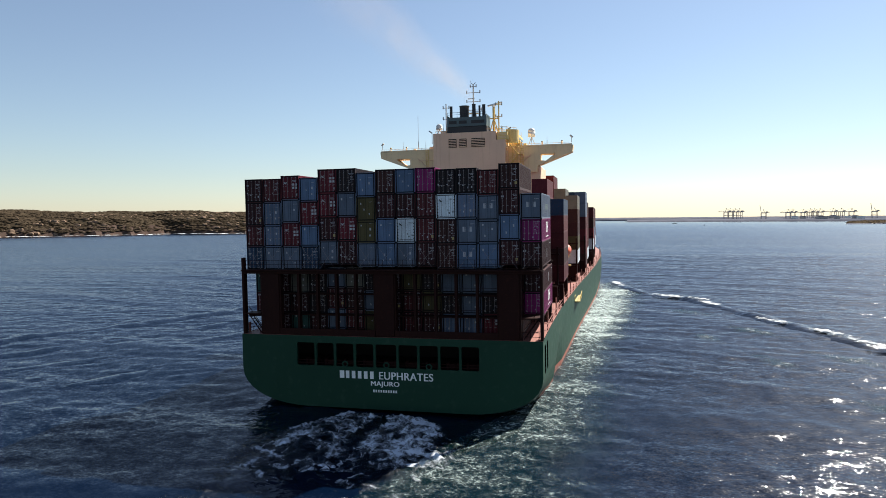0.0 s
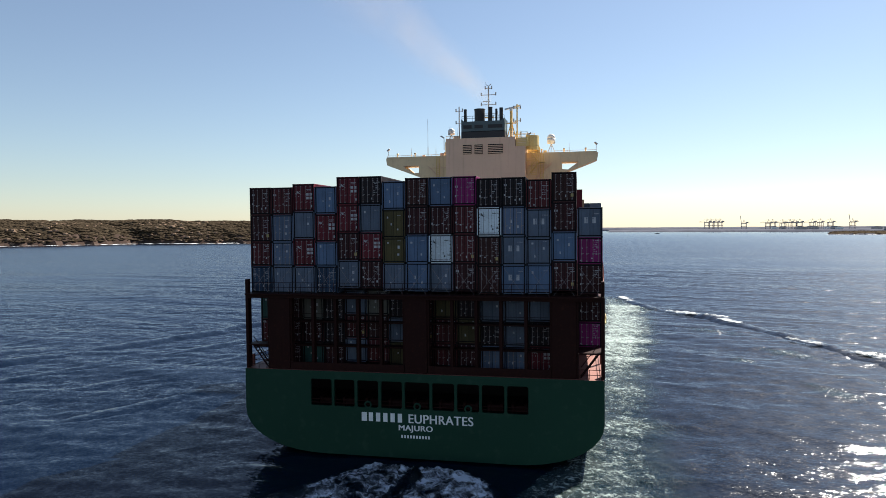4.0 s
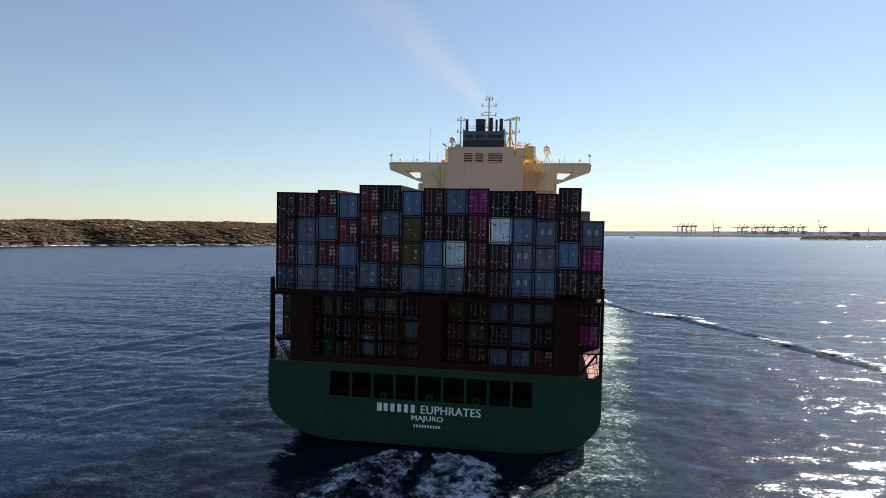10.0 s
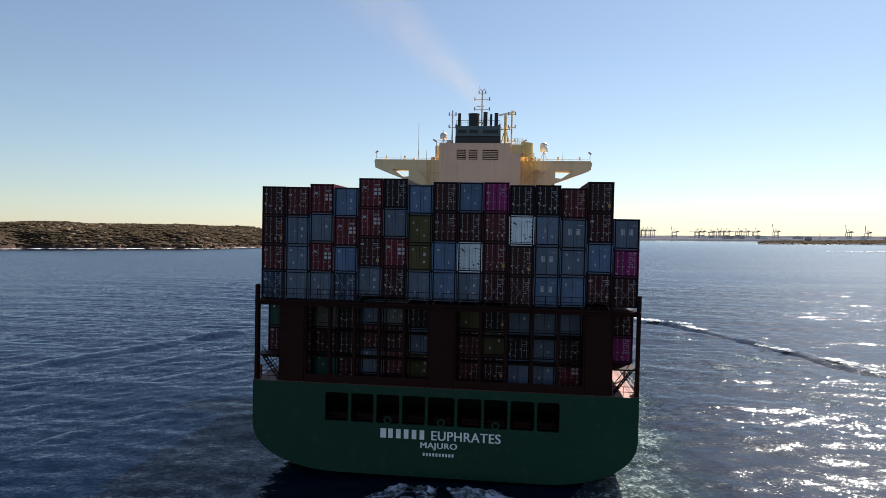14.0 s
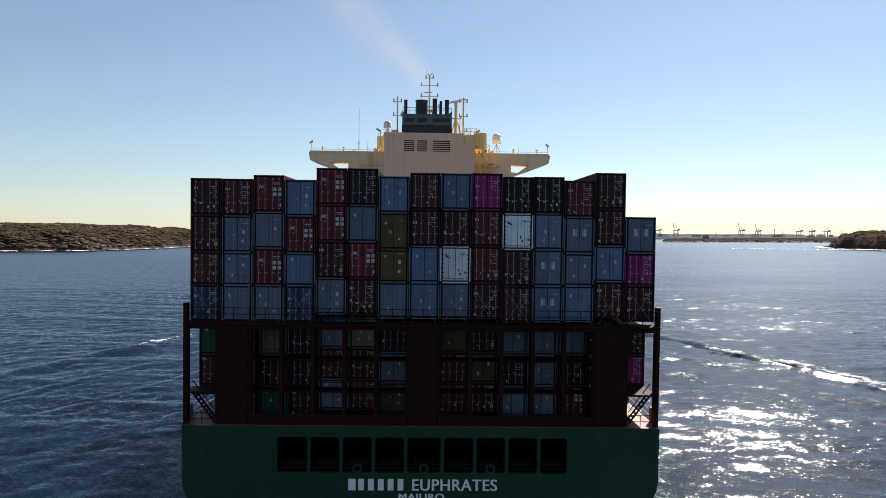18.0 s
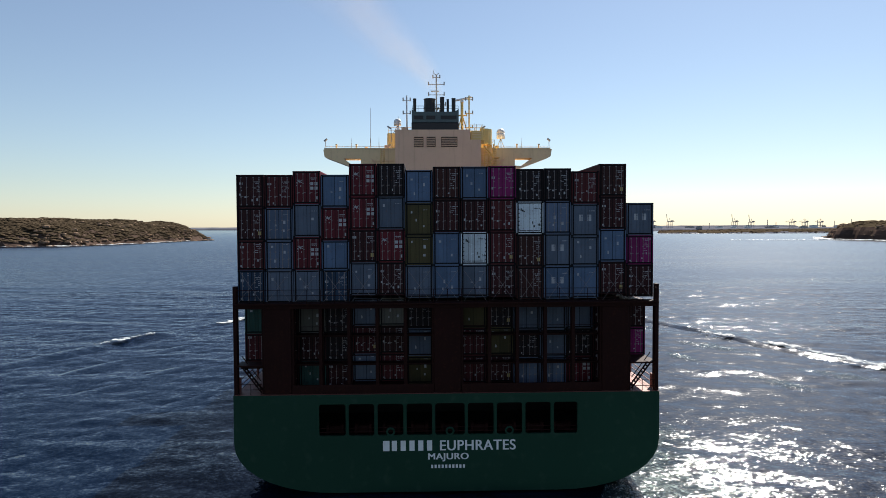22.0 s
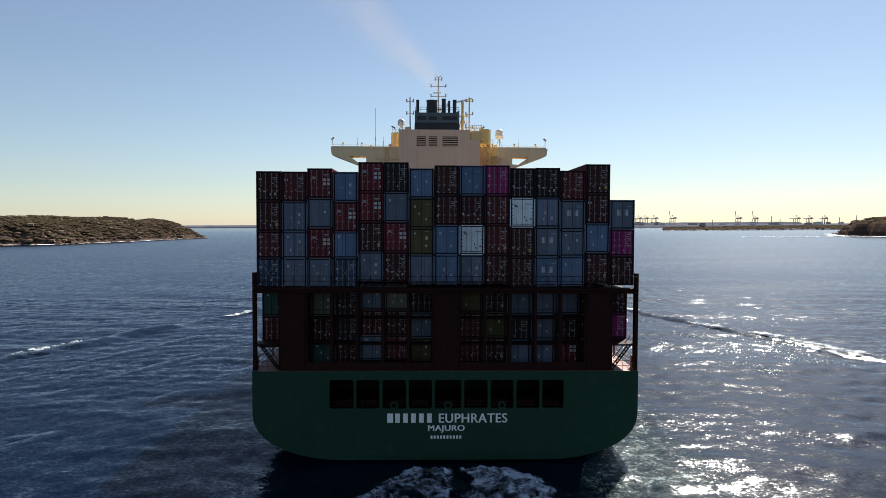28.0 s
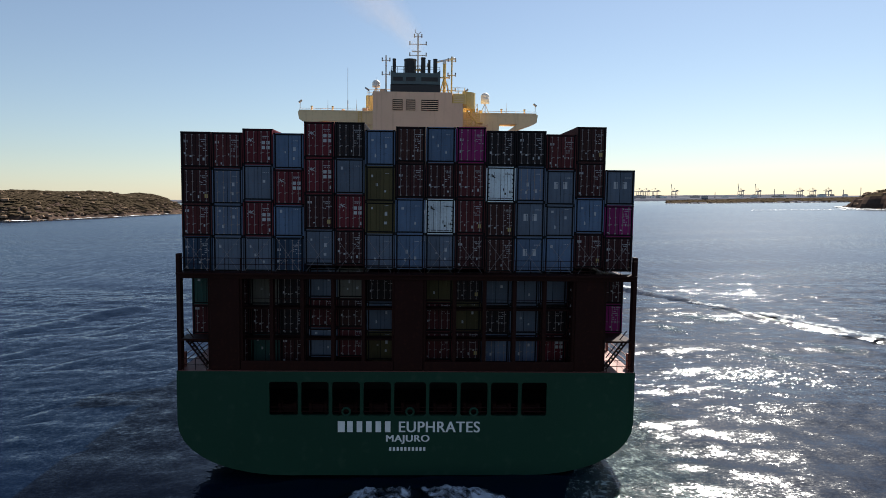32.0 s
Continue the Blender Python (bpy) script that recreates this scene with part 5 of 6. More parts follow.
def driven(points, half, height, seed, label):
    verts, faces, _ = ridge(points, half, height, seed)
    water_piece("bow_wave", verts, faces, M_WATER, label)


def water_piece(name, verts, faces, mat, label, fade=None):
    me = mesh_of(verts, faces, name)
    if fade is not None:
        at = me.attributes.new("fade", "FLOAT", "POINT")
        at.data.foreach_set("value", np.asarray(fade, np.float32).ravel())
    bm = bmesh.new()
    bm.from_mesh(me)
    bmesh.ops.recalc_face_normals(bm, faces=bm.faces[:])
    if sum(f.normal.z for f in bm.faces) < 0:
        bmesh.ops.reverse_faces(bm, faces=bm.faces[:])
    bm.to_mesh(me)
    bm.free()
    me.materials.append(mat)
    me.shade_smooth()
    return tagged(drift(new(name, me)), label, "water", kind="stuff")


BOW_R = [(26, 196), (30, 160), (36, 138), (50, 120), (61, 92), (68, 68), (76, 48), (95, 20), (118, -10)]
BOW_L = [(-26, 196), (-30, 160), (-36, 138), (-47, 114), (-58, 92), (-67, 70), (-74, 53), (-90, 22), (-112, -10)]
driven(BOW_R, 7, 0.75, 3, "dark curling bow wave rolling off the starboard side")
driven(BOW_L, 10, 0.6, 5, "dark smooth bow wave rolling off the port side")
for shift, size, seed in ((14, 0.26, 11), (27, 0.24, 12), (42, 0.22, 13)):  # the lesser waves that follow
    driven([(x + shift * 0.75, y - shift) for x, y in BOW_L[3:]], 7, size, seed, "low dark wave rolling off the port side")


def crest_foam(points, half, height, seed, keep, label):
    """A torn white line along the top of a bow wave, spilling down its back."""
    verts, faces, fade = ridge(points, 3.4, 0.0, seed)
    n, m = fade.shape
    top, _, _ = ridge(points, half, height, seed)
    crest = top.reshape(n, 23, 3)[:, 10, 2]
    k = np.linspace(-1, 1, m)
    verts.reshape(n, m, 3)[:, :, 2] = crest[:, None] + 0.12 - 0.25 * k[None, :] ** 2
    rng = np.random.RandomState(seed + 50)
    along = np.convolve(rng.randn(n + 60), np.ones(9) / 9 ** 0.5, "same")[30:30 + n]
    water_piece("crest_foam", verts, faces, M_CREST, label, np.clip(along * 0.9 + keep, 0, 1)[:, None] * np.clip(1.15 - np.abs(k[None, :]) * 1.2, 0, 1))


def foam_patch(name, cx, cy, length, width, angle, z, seed, mat, label):
    rng = np.random.RandomState(seed)
    n, m = 26, 12
    u, v = np.meshgrid(np.linspace(-1, 1, n), np.linspace(-1, 1, m), indexing="ij")
    edge = 0.75 + 0.25 * np.sin(u * 9 + seed) * np.sin(u * 4.3 + 2 * seed)
    shape = np.sqrt(np.clip(1 - u ** 2, 0, 1)) * edge
    x, y = u * length / 2, v * width / 2 * shape
    h = z + 0.22 * (1 - v ** 2) * shape + 0.09 * rng.randn(n, m) - 0.5 * (np.abs(v) > 0.99) - 0.5 * (np.abs(u) > 0.99)
    a = radians(angle)
    wx, wy = cx + x * math.cos(a) - y * math.sin(a), cy + x * math.sin(a) + y * math.cos(a)
    idx = np.arange(n * m).reshape(n, m)
    faces = np.stack([idx[:-1, :-1], idx[1:, :-1], idx[1:, 1:], idx[:-1, 1:]], -1).reshape(-1, 4)
    return water_piece(name, np.stack([wx, wy, h], -1).reshape(-1, 3), faces, mat, label, np.clip(1.25 * (1 - v ** 2) * shape, 0, 1))


crest_foam(BOW_R, 7, 0.75, 3, 0.0, "torn white foam along the starboard bow wave")
crest_foam(BOW_L, 10, 0.6, 5, -0.75, "scattered white foam on the port bow wave")
for x, y, long, wide, turn, seed in ((43, 126, 16, 9, -40, 1), (51, 120, 9, 5, -45, 2), (61, 82, 11, 6, -62, 3), (68.5, 68, 12, 6, -62, 4), (73, 51, 16, 6, -58, 6),
                                     (76.5, 39, 12, 5, -55, 7)):
    foam_patch("whitecap", x, y, long, wide, turn, 0.75, seed, M_CREST, "broken white crest on the bow wave")


RUNNERS = []  # broken crests that run outwards along the port bow wave: object, seconds behind the first
for lag, long, wide, seed in ((0.0, 9, 5.5, 5), (1.6, 6, 3.5, 8), (-1.5, 4, 3, 9)):
    cap = foam_patch("whitecap", 0, 0, long, wide, 62, 0.95, seed, M_CREST, "broken white crest running along the port bow wave")
    DRIFTERS.remove(cap)
    RUNNERS.append((cap, lag))
for k, (x, y, long, wide, turn) in enumerate(((46, 96, 16, 8, -40), (55, 70, 20, 9, -55), (64, 44, 16, 8, -50), (52, 40, 14, 7, -70), (74, 22, 22, 10, -48), (88, 4, 18, 9, -42), (60, 12, 15, 7, -60), (45, 60, 12, 6, -75))):
    foam_patch("foam_patch", x, y, long, wide, turn, 0.12, 30 + k, M_LACE, "thin pale foam left behind the bow wave")


def churn():
    """The boil behind the screw: a mound of foam that spreads astern."""
    rng = np.random.RandomState(8)
    n, m = 120, 60
    s, k = np.meshgrid(np.linspace(0, 1, n), np.linspace(-1, 1, m), indexing="ij")
    y = -2.0 - 46 * s ** 1.1
    half = 3.0 + 9.2 * np.sqrt(np.clip(s * 3.6, 0, 1)) + 4 * s
    x = 0.9 + k * half + 0.3 * np.sin(y * 0.7)
    body = (1 - np.abs(k) ** 2.6)
    trough = 0.8 * np.exp(-(k * 4.2) ** 2) * np.clip(s * 8, 0, 1)
    z = (0.35 + 1.15 * np.exp(-((s - 0.12) * 5) ** 2)) * body * np.clip(s * 14 + 0.15, 0, 1) - trough * np.exp(-s * 2) - 0.1
    grain = sum(np.sin(x * a + y * b + c) for a, b, c in rng.randn(14, 3) * (1.6, 1.3, 3)) / 14
    z += 0.35 * grain * body + 0.10 * rng.randn(n, m) * np.clip(body * 2, 0, 1)
    idx = np.arange(n * m).reshape(n, m)
    faces = np.stack([idx[:-1, :-1], idx[1:, :-1], idx[1:, 1:], idx[:-1, 1:]], -1).reshape(-1, 4)
    water_piece("stern_wake", np.stack([x, y, z], -1).reshape(-1, 3), faces, M_CHURN, "foaming mound of churned water behind the stern", np.clip(0.2 + 1.2 * body - 1.0 * np.exp(-(k * 8) ** 2) * np.clip(1.4 - 3 * s, 0, 1), 0, 1) * np.clip(1.25 - s, 0, 1))


churn()


def side_wash(mat, seed):
    """Aerated water along the starboard side, from the bow wave to behind the stern."""
    rng = np.random.RandomState(seed)
    ys = np.arange(-60, 168, 1.0)
    n, m = len(ys), 26
    k = np.linspace(0, 1, m)
    wob = np.convolve(rng.randn(n + 60), np.ones(7) / 7, "same")[30:30 + n]
    outer = np.interp(ys, [-60, -20, 0, 30, 70, 102, 140, 168], [36, 30, 29, 29, 32, 36, 39, 28]) + 2.2 * wob
    inner = np.array([max(at_station(y)[1] - 0.6, 0) if y >= 0 else max(13.8 + y * 0.33, 2.0) for y in ys])
    x = inner[:, None] + (outer - inner)[:, None] * k[None, :]
    y = np.repeat(ys[:, None], m, 1)
    z = 0.55 + 0.10 * np.sin(x * 1.1 + y * 0.6) * np.sin(y * 0.8 - x * 0.5) + 0.05 * rng.randn(n, m) - 0.6 * k[None, :] ** 8
    idx = np.arange(n * m).reshape(n, m)
    faces = np.stack([idx[:-1, :-1], idx[1:, :-1], idx[1:, 1:], idx[:-1, 1:]], -1).reshape(-1, 4)
    along = np.interp(ys, [-60, -32, -12, 5, 40, 70, 140, 168], [0, 0.62, 0.68, 0.66, 0.72, 0.9, 0.9, 0.5]) + 0.12 * wob
    across = np.interp(k, [0, 0.12, 0.45, 0.7, 0.87, 1.0], [0.8, 1.0, 0.98, 0.72, 0.35, 0.0])
    water_piece("side_wash", np.stack([x, y, z], -1).reshape(-1, 3), faces, mat, "pale green foaming wash along the hull", np.clip(along[:, None] * across[None, :], 0, 1))


side_wash(M_WASH, 2)


# ---- land ----
def coast(name, shore, inland, height, depth, mat, label, seed, rough=1.0, steps=160, cliff=0.25, foot=2):
    """Land behind a shoreline: rises from a rocky foot to a rounded top, then runs level inland."""
    pts = np.array(shore, float)
    d = np.concatenate([[0], np.cumsum(np.hypot(*np.diff(pts, axis=0).T))])
    u = np.linspace(0, d[-1], steps)
    x, y = np.interp(u, d, pts[:, 0]), np.interp(u, d, pts[:, 1])
    rng = np.random.RandomState(seed)
    jag = np.convolve(rng.randn(steps + 20), np.ones(3) / 3, "same")[10:10 + steps]
    x += inland[0] * jag * 9 * rough
    y += inland[1] * jag * 9 * rough
    hs = np.interp(u / d[-1], np.linspace(0, 1, len(height)), height)
    v = np.concatenate([np.linspace(0, 0.2, 12), np.linspace(0.23, 1, 22)])
    prof = np.interp(v, [0, 0.015, 0.05, 0.10, 0.2, 0.5, 1.0], [-0.08, cliff * 0.35, cliff, 0.55 + cliff * 0.3, 0.88, 1.0, 0.95])
    vx = x[:, None] + inland[0] * v[None, :] * depth
    vy = y[:, None] + inland[1] * v[None, :] * depth
    vz = hs[:, None] * prof[None, :]
    for i in range(steps):
        for j in range(len(v)):
            p = Vector((vx[i, j] * 0.012, vy[i, j] * 0.012, seed))
            vz[i, j] += hs[i] * 0.16 * rough * noise.noise(p) * min(1, v[j] * 8) + hs[i] * 0.07 * rough * noise.noise(p * 6)
    idx = np.arange(steps * len(v)).reshape(steps, len(v))
    faces = np.stack([idx[:-1, :-1], idx[1:, :-1], idx[1:, 1:], idx[:-1, 1:]], -1).reshape(-1, 4)
    me = mesh_of(np.stack([vx, vy, vz], -1).reshape(-1, 3), faces, name)
    for mt in (mat if isinstance(mat, tuple) else (mat,)):
        me.materials.append(mt)
    if isinstance(mat, tuple):
        for f in me.polygons:
            c = (f.index % (len(v) - 1))
            f.material_index = 0 if c < foot + int(3.5 * noise.noise(Vector((f.center.x * 0.01, f.center.y * 0.01, 3)))) else 1
    return tagged(new(name, me), label, "land", kind="structure"), (vx, vy, vz)


def clumps(name, field, count, size, seed, mat, label, j0=1):
    """Scrub: many small uneven tufts over a land's surface, joined."""
    vx, vy, vz = field
    rng = random.Random(seed)
    verts, faces = [], []
    for _ in range(count):
        i, j = rng.randrange(vx.shape[0] - 1), rng.randrange(j0, vx.shape[1] - 1)
        a, b = rng.random(), rng.random()
        f = lambda g: (g[i, j] * (1 - a) + g[i + 1, j] * a) * (1 - b) + (g[i, j + 1] * (1 - a) + g[i + 1, j + 1] * a) * b
        c = Vector((f(vx), f(vy), f(vz)))
        s = size * rng.uniform(0.5, 1.4)
        k0 = len(verts)
        spin = rng.random() * 6.28
        for ring, (rr, zz) in enumerate(((1.0, -0.2), (0.85, 0.35), (0.35, 0.75))):
            for q in range(5):
                w = spin + q * 1.2566 + ring * 0.5
                r = rr * s * rng.uniform(0.7, 1.25)
                verts.append(c + Vector((r * math.cos(w), r * math.sin(w), zz * 0.28 * s * rng.uniform(0.8, 1.2))))
        for ring in range(2):
            for q in range(5):
                n0, n1 = k0 + ring * 5 + q, k0 + ring * 5 + (q + 1) % 5
                faces.append((n0, n1, n1 + 5, n0 + 5))
        faces.append(tuple(k0 + 10 + q for q in range(5)))
    me = mesh_of(verts, faces, name)
    me.materials.append(mat)
    return tagged(new(name, me), label, "scrub", kind="stuff")


def nearer(points):
    return [(8 + (x - 8) * 0.915, 20 + (y - 20) * 0.915) for x, y in points]


_, HEAD_L = coast("headland", nearer([(-1500, 420), (-900, 620), (-740, 800), (-690, 900), (-560, 960), (-470, 1000), (-440, 1150), (-425, 1290), (-405, 1370), (-430, 1430)]),
                  (-0.85, 0.52), [33, 35, 34, 35, 37, 37, 37, 37, 37, 34], 620, (M_ROCK, M_SCRUB), "scrub-covered sandstone headland with a rocky foot", 2, cliff=0.36, foot=3)
clumps("scrub", HEAD_L, 40000, 3.6, 3, M_LEAF, "low olive-green coastal scrub")
_, HEAD_R = coast("headland", [(1500, 900), (1000, 960), (745, 1090), (722, 1240), (800, 1390), (905, 1560)], (0.85, 0.5), [36, 38, 38, 36, 30, 12], 420, (M_ROCK, M_SCRUB), "dark rocky headland with scrub on top", 5, cliff=0.62, foot=4)
clumps("scrub", HEAD_R, 6000, 3.0, 7, M_LEAF, "low olive-green coastal scrub", 5)


def outcrops(field, count, size, seed, j1, label):
    """Ledges and boulders of bare rock low on a slope, joined."""
    vx, vy, vz = field
    rng = random.Random(seed)
    verts, faces = [], []
    for _ in range(count):
        i, j = rng.randrange(vx.shape[0] - 1), int(rng.random() ** 1.7 * j1)
        if noise.noise(Vector((vx[i, j] * 0.014, vy[i, j] * 0.014, seed))) < -0.05:
            continue
        c = Vector((vx[i, j] + rng.uniform(-5, 5), vy[i, j] + rng.uniform(-5, 5), max(vz[i, j], 0.2)))
        s, k0, spin = size * rng.uniform(0.4, 1.5), len(verts), rng.random() * 6.28
        for rr, zz in ((1.2, -0.5), (1.0, 0.35), (0.55, 0.6)):
            for q in range(6):
                w, r = spin + q * 1.0472, rr * s * rng.uniform(0.7, 1.3)
                verts.append(c + Vector((r * 1.5 * math.cos(w), r * math.sin(w), zz * s * rng.uniform(0.7, 1.2))))
        for ring in range(2):
            for q in range(6):
                n0, n1 = k0 + ring * 6 + q, k0 + ring * 6 + (q + 1) % 6
                faces.append((n0, n1, n1 + 6, n0 + 6))
        faces.append(tuple(k0 + 12 + q for q in range(6)))
    me = mesh_of(verts, faces, "outcrops")
    me.materials.append(M_OUTCROP)
    return tagged(new("outcrops", me), label, "rocks", kind="stuff")


outcrops(HEAD_L, 1500, 1.9, 21, 12, "tan sandstone ledges among the scrub")
outcrops(HEAD_R, 420, 2.4, 22, 8, "tan sandstone boulders at the foot of the headland")
# the spit's foot and both far shores carry haze in their colour
_, SPIT = coast("spit", [(700, 2060), (860, 2120), (1050, 2150), (1300, 2200), (2200, 2200)], (0.35, 0.94), [8, 12, 14, 17, 22], 420, (M_FAR_HAZED, M_SCRUB), "low rocky spit with scrub", 9, cliff=0.5)
clumps("scrub", SPIT, 900, 4.5, 8, M_LEAF, "low coastal scrub on the spit")
coast("far_shore", [(130, 3150), (700, 3330), (1500, 3420), (2600, 3400)], (0.0, 1.0), [10, 14, 16, 20], 500, M_FAR_HAZED, "flat port land across the bay, haze in its grey", 12, rough=0.4, cliff=0.7)
coast("far_shore", [(-2900, 4150), (-900, 4330), (-300, 4330), (500, 4300), (2400, 4250)], (0.0, 1.0), [19, 17, 19, 24, 29], 300, M_FAR_HAZED, "low shoreline along the horizon with haze painted in", 14, rough=0.5, cliff=0.5)


def surf_line(points, width, seed):
    pts = np.array(points, float)
    d = np.concatenate([[0], np.cumsum(np.hypot(*np.diff(pts, axis=0).T))])
    u = np.linspace(0, d[-1], 160)
    x, y = np.interp(u, d, pts[:, 0]), np.interp(u, d, pts[:, 1])
    nx, ny = -np.gradient(y), np.gradient(x)
    ln = np.hypot(nx, ny)
    rng = np.random.RandomState(seed)
    w = width * np.clip(0.8 + 1.2 * np.convolve(rng.randn(200), np.ones(12) / 12, "same")[20:180], 0.12, 2)
    v = np.linspace(-1, 1, 6)
    vx, vy = x[:, None] + (nx / ln * w)[:, None] * v, y[:, None] + (ny / ln * w)[:, None] * v
    vz = 0.9 + 0.9 * rng.rand(160, 6) - 1.5 * (np.abs(v) > 0.95)
    idx = np.arange(160 * 6).reshape(160, 6)
    faces = np.stack([idx[:-1, :-1], idx[1:, :-1], idx[1:, 1:], idx[:-1, 1:]], -1).reshape(-1, 4)
    me = mesh_of(np.stack([vx, vy, vz], -1).reshape(-1, 3), faces, "surf")
    at = me.attributes.new("fade", "FLOAT", "POINT")
    at.data.foreach_set("value", np.repeat((1 - np.abs(v))[None, :], 160, 0).astype(np.float32).ravel())
    me.materials.append(M_SURF)
    me.shade_smooth()
    tagged(new("surf", me), "white surf breaking along the rocks", "water", kind="stuff")


surf_line(nearer([(-1100, 520), (-893, 602), (-728, 780), (-672, 880), (-552, 938), (-461, 972), (-424, 1125), (-412, 1280)]), 17, 3)
surf_line([(1000, 938), (728, 1068), (700, 1240), (790, 1410)], 20, 5)
surf_line([(500, 1165), (600, 1150), (730, 1125)], 13, 9)
surf_line([(690, 2036), (860, 2096), (1050, 2126), (1300, 2176)], 12, 6)


def quay_crane(tall):
    ob = tagged(new("quay_crane"), "distant blue-grey container crane on the port quay", "crane", "cranes of the far port")
    for x in (-14, 14):
        for y in (-9, 9):
            part("leg", boxes((x - 1.2, x + 1.2, y - 1.2, y + 1.2, 0, 42)), M_CRANE, ob)
    for y in (-9, 9):
        part("sill_beam", boxes((-15, 15, y - 1, y + 1, 20, 23)), M_CRANE, ob)
    part("portal", boxes((-15, 15, -10, 10, 40, 43)), M_CRANE, ob)
    part("apex", rods(((-6, 0, 43), (0, 0, 66), 0.9), ((8, 0, 43), (0, 0, 66), 0.9)), M_CRANE, ob)
    if tall:
        part("boom", rods(((-14, 0, 44), (-22, 0, 92), 1.3), ((-14, 2, 44), (-22, 2, 92), 1.3)), M_CRANE, ob, "raised boom")
        part("girder", boxes((-15, 34, -2, 2, 43, 46)), M_CRANE, ob)
    else:
        part("girder", boxes((-48, 34, -2, 2, 43, 46)), M_CRANE, ob)
        part("stay", rods(((0, 0, 66), (-46, 0, 45), 0.5), ((0, 0, 66), (32, 0, 45), 0.5)), M_CRANE, ob)
    part("machine_house", boxes((12, 26, -4, 4, 46, 52)), M_CRANE, ob)
    return ob


def port():
    low, tall = quay_crane(False), quay_crane(True)
    spots = [(628, 1), (648, 1), (672, 1), (690, 1), (918, 0.75), (940, 0.8), (984, 0.75), (1018, 0.85), (1038, 0.85), (1060, 0.85), (1120, 0.9), (1158, 0.9), (1200, 0.9), (1958, 0.8), (2030, 0.8), (2106, 0.8)]
    high = [(803, 0.72), (1301, 0.95), (1651, 0.9), (1735, 0.82)]
    for made, rows in ((low, spots), (tall, high)):
        for k, (x, q) in enumerate(rows):
            m = pose(x, 3560 + 6 * (k % 3), 13 - 20 * (1 - q), 0, 0, 7 * (k % 4))
            if k == 0:
                made.matrix_basis = m @ Matrix.Diagonal((0.8, 0.8, 0.8, 1))
            else:
                copy_thing(made, m)


port()


def port_sheds():
    """Low sheds, tanks and chimneys along the far port."""
    rng = random.Random(31)
    for k in range(26):
        x, y, w, h = rng.uniform(900, 2350), rng.uniform(3440, 3540), rng.uniform(14, 50), rng.uniform(5, 11)
        ob = tagged(new("port_shed"), "low pale shed on the distant port land", "building", "sheds of the far port")
        part("wall", boxes((x - w / 2, x + w / 2, y - 8, y + 8, 10, 15 + h)), M_CRANE if k % 3 else M_WHITE, ob)
        bm = bmesh.new()
        prism_into(bm, [(x - w / 2 - 0.5, 15 + h), (x + w / 2 + 0.5, 15 + h), (x, 17.5 + h)], "y", y - 8.4, y + 8.4)
        part("roof", bm, M_FAR_HAZED, ob)
    for x, h in ((1785, 42), (1830, 30), (2050, 40), (2140, 36), (2230, 46), (1480, 26)):
        tagged(new("chimney", finish(rods(((x, 3490, 12), (x, 3490, 14 + h), 1.6), ((x, 3490, 11), (x, 3490, 15), 3.0), sides=10), "chimney", M_CRANE)), "slim grey chimney at the distant port", "chimney", "chimneys of the far port")


port_sheds()


def far_vessels():
    def boat(x, y, length, high, label, name):
        ob = tagged(new(name), label, "boat")
        bm = bmesh.new()
        prism_into(bm, [(-length / 2, high * 0.35), (-length / 2 + 0.8, -0.4), (length / 2 - 1.5, -0.4), (length / 2 + 0.5, high * 0.5)], "y", -length * 0.14, length * 0.14)
        part("hull", bm, M_BLACK, ob)
        part("cabin", boxes((-length * 0.12, length * 0.2, -length * 0.09, length * 0.09, high * 0.35, high * 0.8), bevel=0.1), M_WHITE, ob)
        part("mast", rods(((0, 0, high * 0.8), (0, 0, high * 1.5), 0.15)), M_STEEL, ob)
        ob.matrix_basis = pose(x, y, 0, 0, 0, 10)
        return ob

    boat(-255, 1198, 16, 6, "small dark tug with a white wheelhouse on the bay", "tugboat")
    boat(270, 2436, 17, 4, "small dark boat far out on the bay", "motor_boat")
    buoy = tagged(new("channel_buoy"), "slim dark channel buoy on the bay", "buoy")
    part("float", rods(((0, 0, -0.5), (0, 0, 0.8), 1.2), sides=12), M_BLACK, buoy)
    part("tower", rods(((0, 0, 0.8), (0, 0, 4.5), 0.35), sides=8), M_BLACK, buoy)
    buoy.matrix_basis = pose(280, 1784, 0)
    ship = tagged(new("cargo_ship"), "distant grey cargo ship at anchor near the horizon", "ship")
    part("hull", boxes((0, 120, -9, 9, -1, 11), bevel=1.0), M_CRANE, ship)
    part("deckhouse", boxes((90, 112, -8, 8, 11, 26)), M_WHITE, ship)
    part("mast", rods(((40, 0, 11), (40, 0, 30), 0.8)), M_CRANE, ship)
    ship.matrix_basis = pose(-700, 2980, 0)


far_vessels()


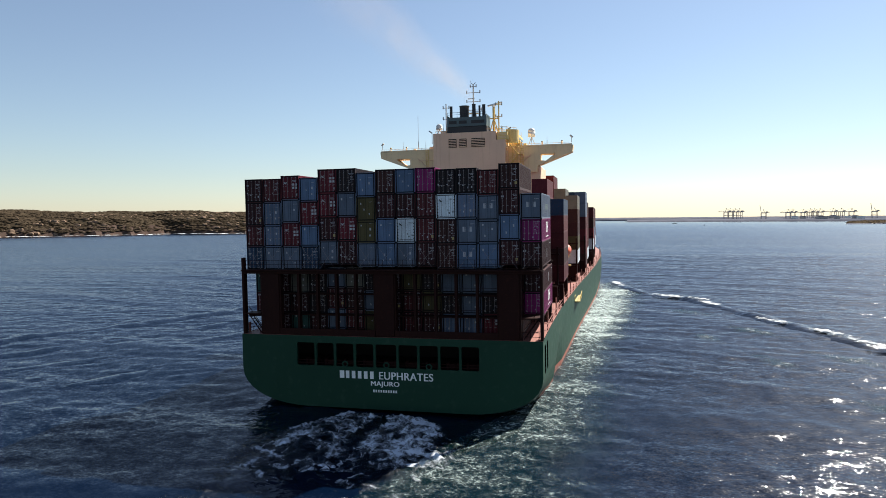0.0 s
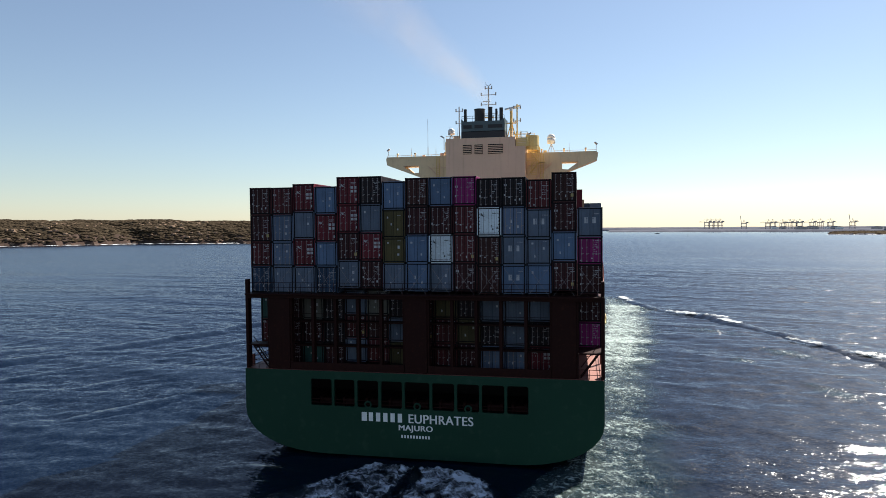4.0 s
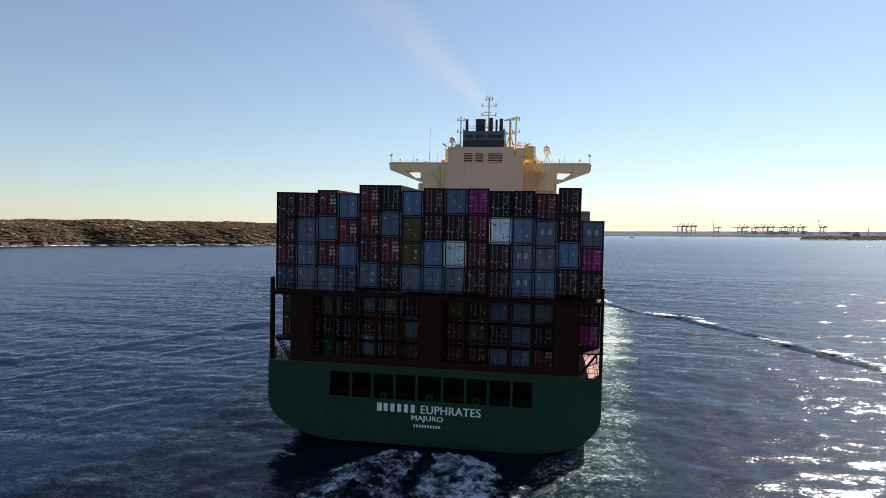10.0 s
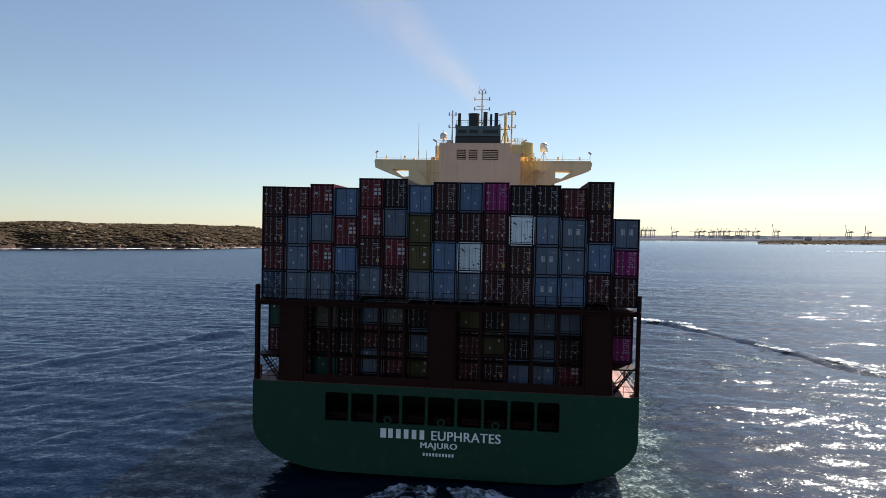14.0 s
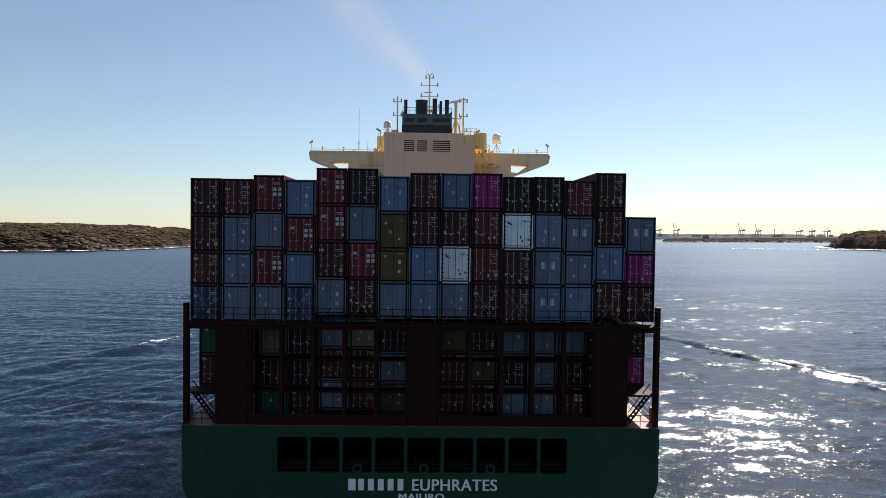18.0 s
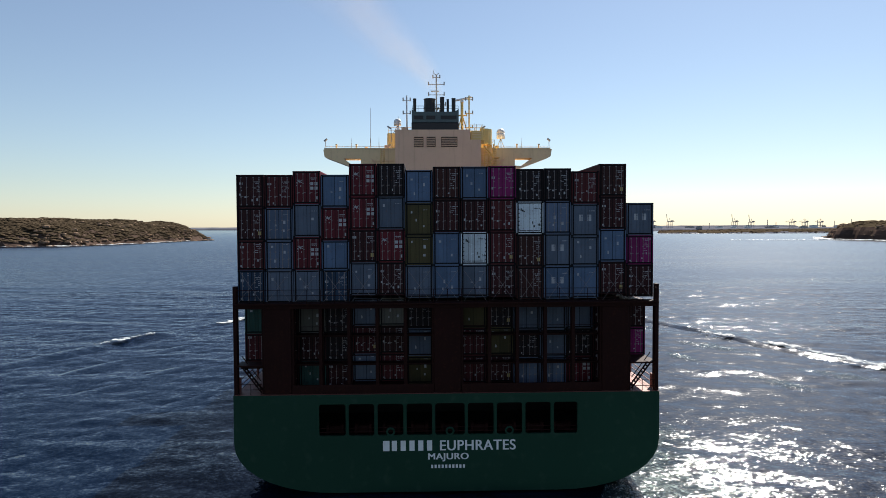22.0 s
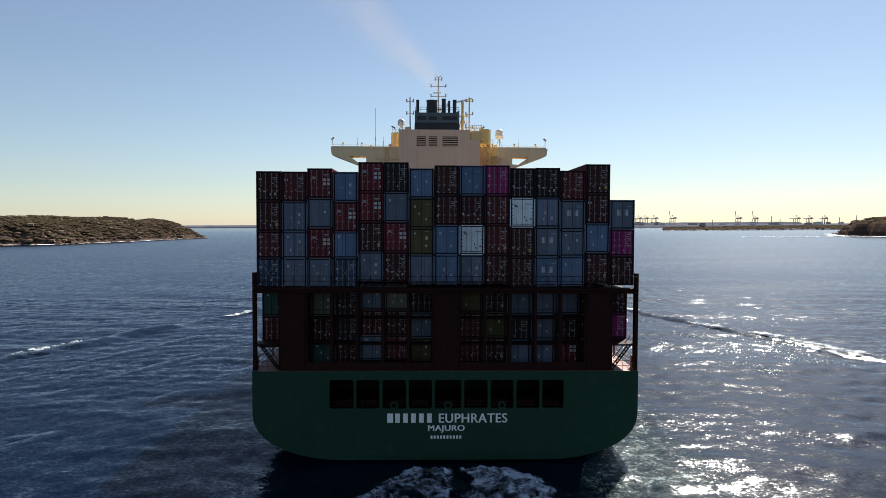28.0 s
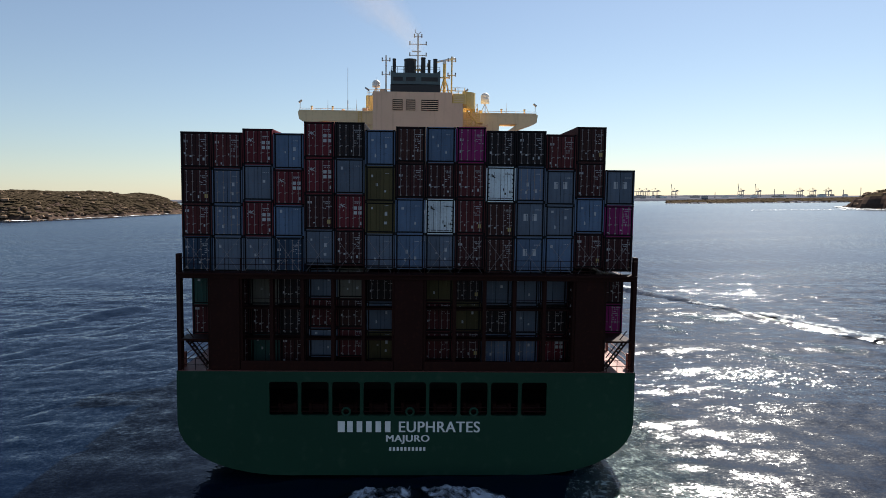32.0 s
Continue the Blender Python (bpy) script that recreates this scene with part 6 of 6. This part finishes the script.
def smoke():
    """Thin exhaust haze drifting up and away to port from the funnel: a widening plume of two nested shells."""
    verts, faces, fade = [], [], []
    n, sides = 40, 28
    for shell, size in ((0, 1.0), (1, 0.6)):
        for i in range(n):
            u = i / (n - 1)
            c = Vector((1.0 - 26 * u ** 1.15 + 0.9 * math.sin(u * 9 + shell) * u, 54.5 - 14 * u, 44.8 + 23 * u ** 0.9 + 0.5 * math.sin(u * 13)))
            r = (1.5 + 6.4 * u ** 0.8) * size
            along = Vector((-0.78, 0, 0.62))
            across = Vector((0.62, 0, 0.78))
            for k in range(sides):
                a = k * math.tau / sides
                wob = 1 + 0.16 * noise.noise(Vector((u * 7, math.cos(a) * 1.3, math.sin(a) * 1.3 + 5 * shell)))
                verts.append(c + across * (r * wob * math.cos(a)) + Vector((0, 1, 0)) * (r * 0.8 * math.sin(a)) + along * (0.2 * r * math.sin(3 * a)))
                fade.append(math.sin(a) ** 2 * min(1, u * 7 + 0.1) * (1 - u) ** 0.5)
        for i in range(n - 1):
            for k in range(sides):
                p, q = (shell * n + i) * sides + k, (shell * n + i) * sides + (k + 1) % sides
                faces.append((p, q, q + sides, p + sides))
    me = mesh_of(verts, faces, "exhaust_smoke")
    me.attributes.new("fade", "FLOAT", "POINT").data.foreach_set("value", np.array(fade, np.float32))
    me.materials.append(M_SMOKE)
    me.shade_smooth()
    ob = new("exhaust_smoke", me)
    ob.visible_shadow = False
    tagged(ride(ob, Matrix()), "thin beige exhaust haze drifting from the funnel", "smoke", kind="stuff")


smoke()


def motions():
    for ob, m in RIDERS:
        walk(ob, [(t, s @ m) for t, s in SHIP])
    for ob, lag in RUNNERS:
        rows = []
        for t, s in SHIP:
            d = (t - lag - 20) * 4.0  # metres along the crest past its place at 20 s
            y = np.interp(d, [-60, 0, 20, 60], [138, 86, 69, 35])
            x = np.interp(-y, [-138, -114, -92, -70, -53, -22], [-36, -47, -58, -67, -74, -90])
            rows.append((t, Matrix.Translation((x, s.translation.y + y, 0))))
        walk(ob, rows)
    for ob in DRIFTERS:
        walk(ob, [(t, Matrix.Translation(s.translation)) for t, s in SHIP])


motions()
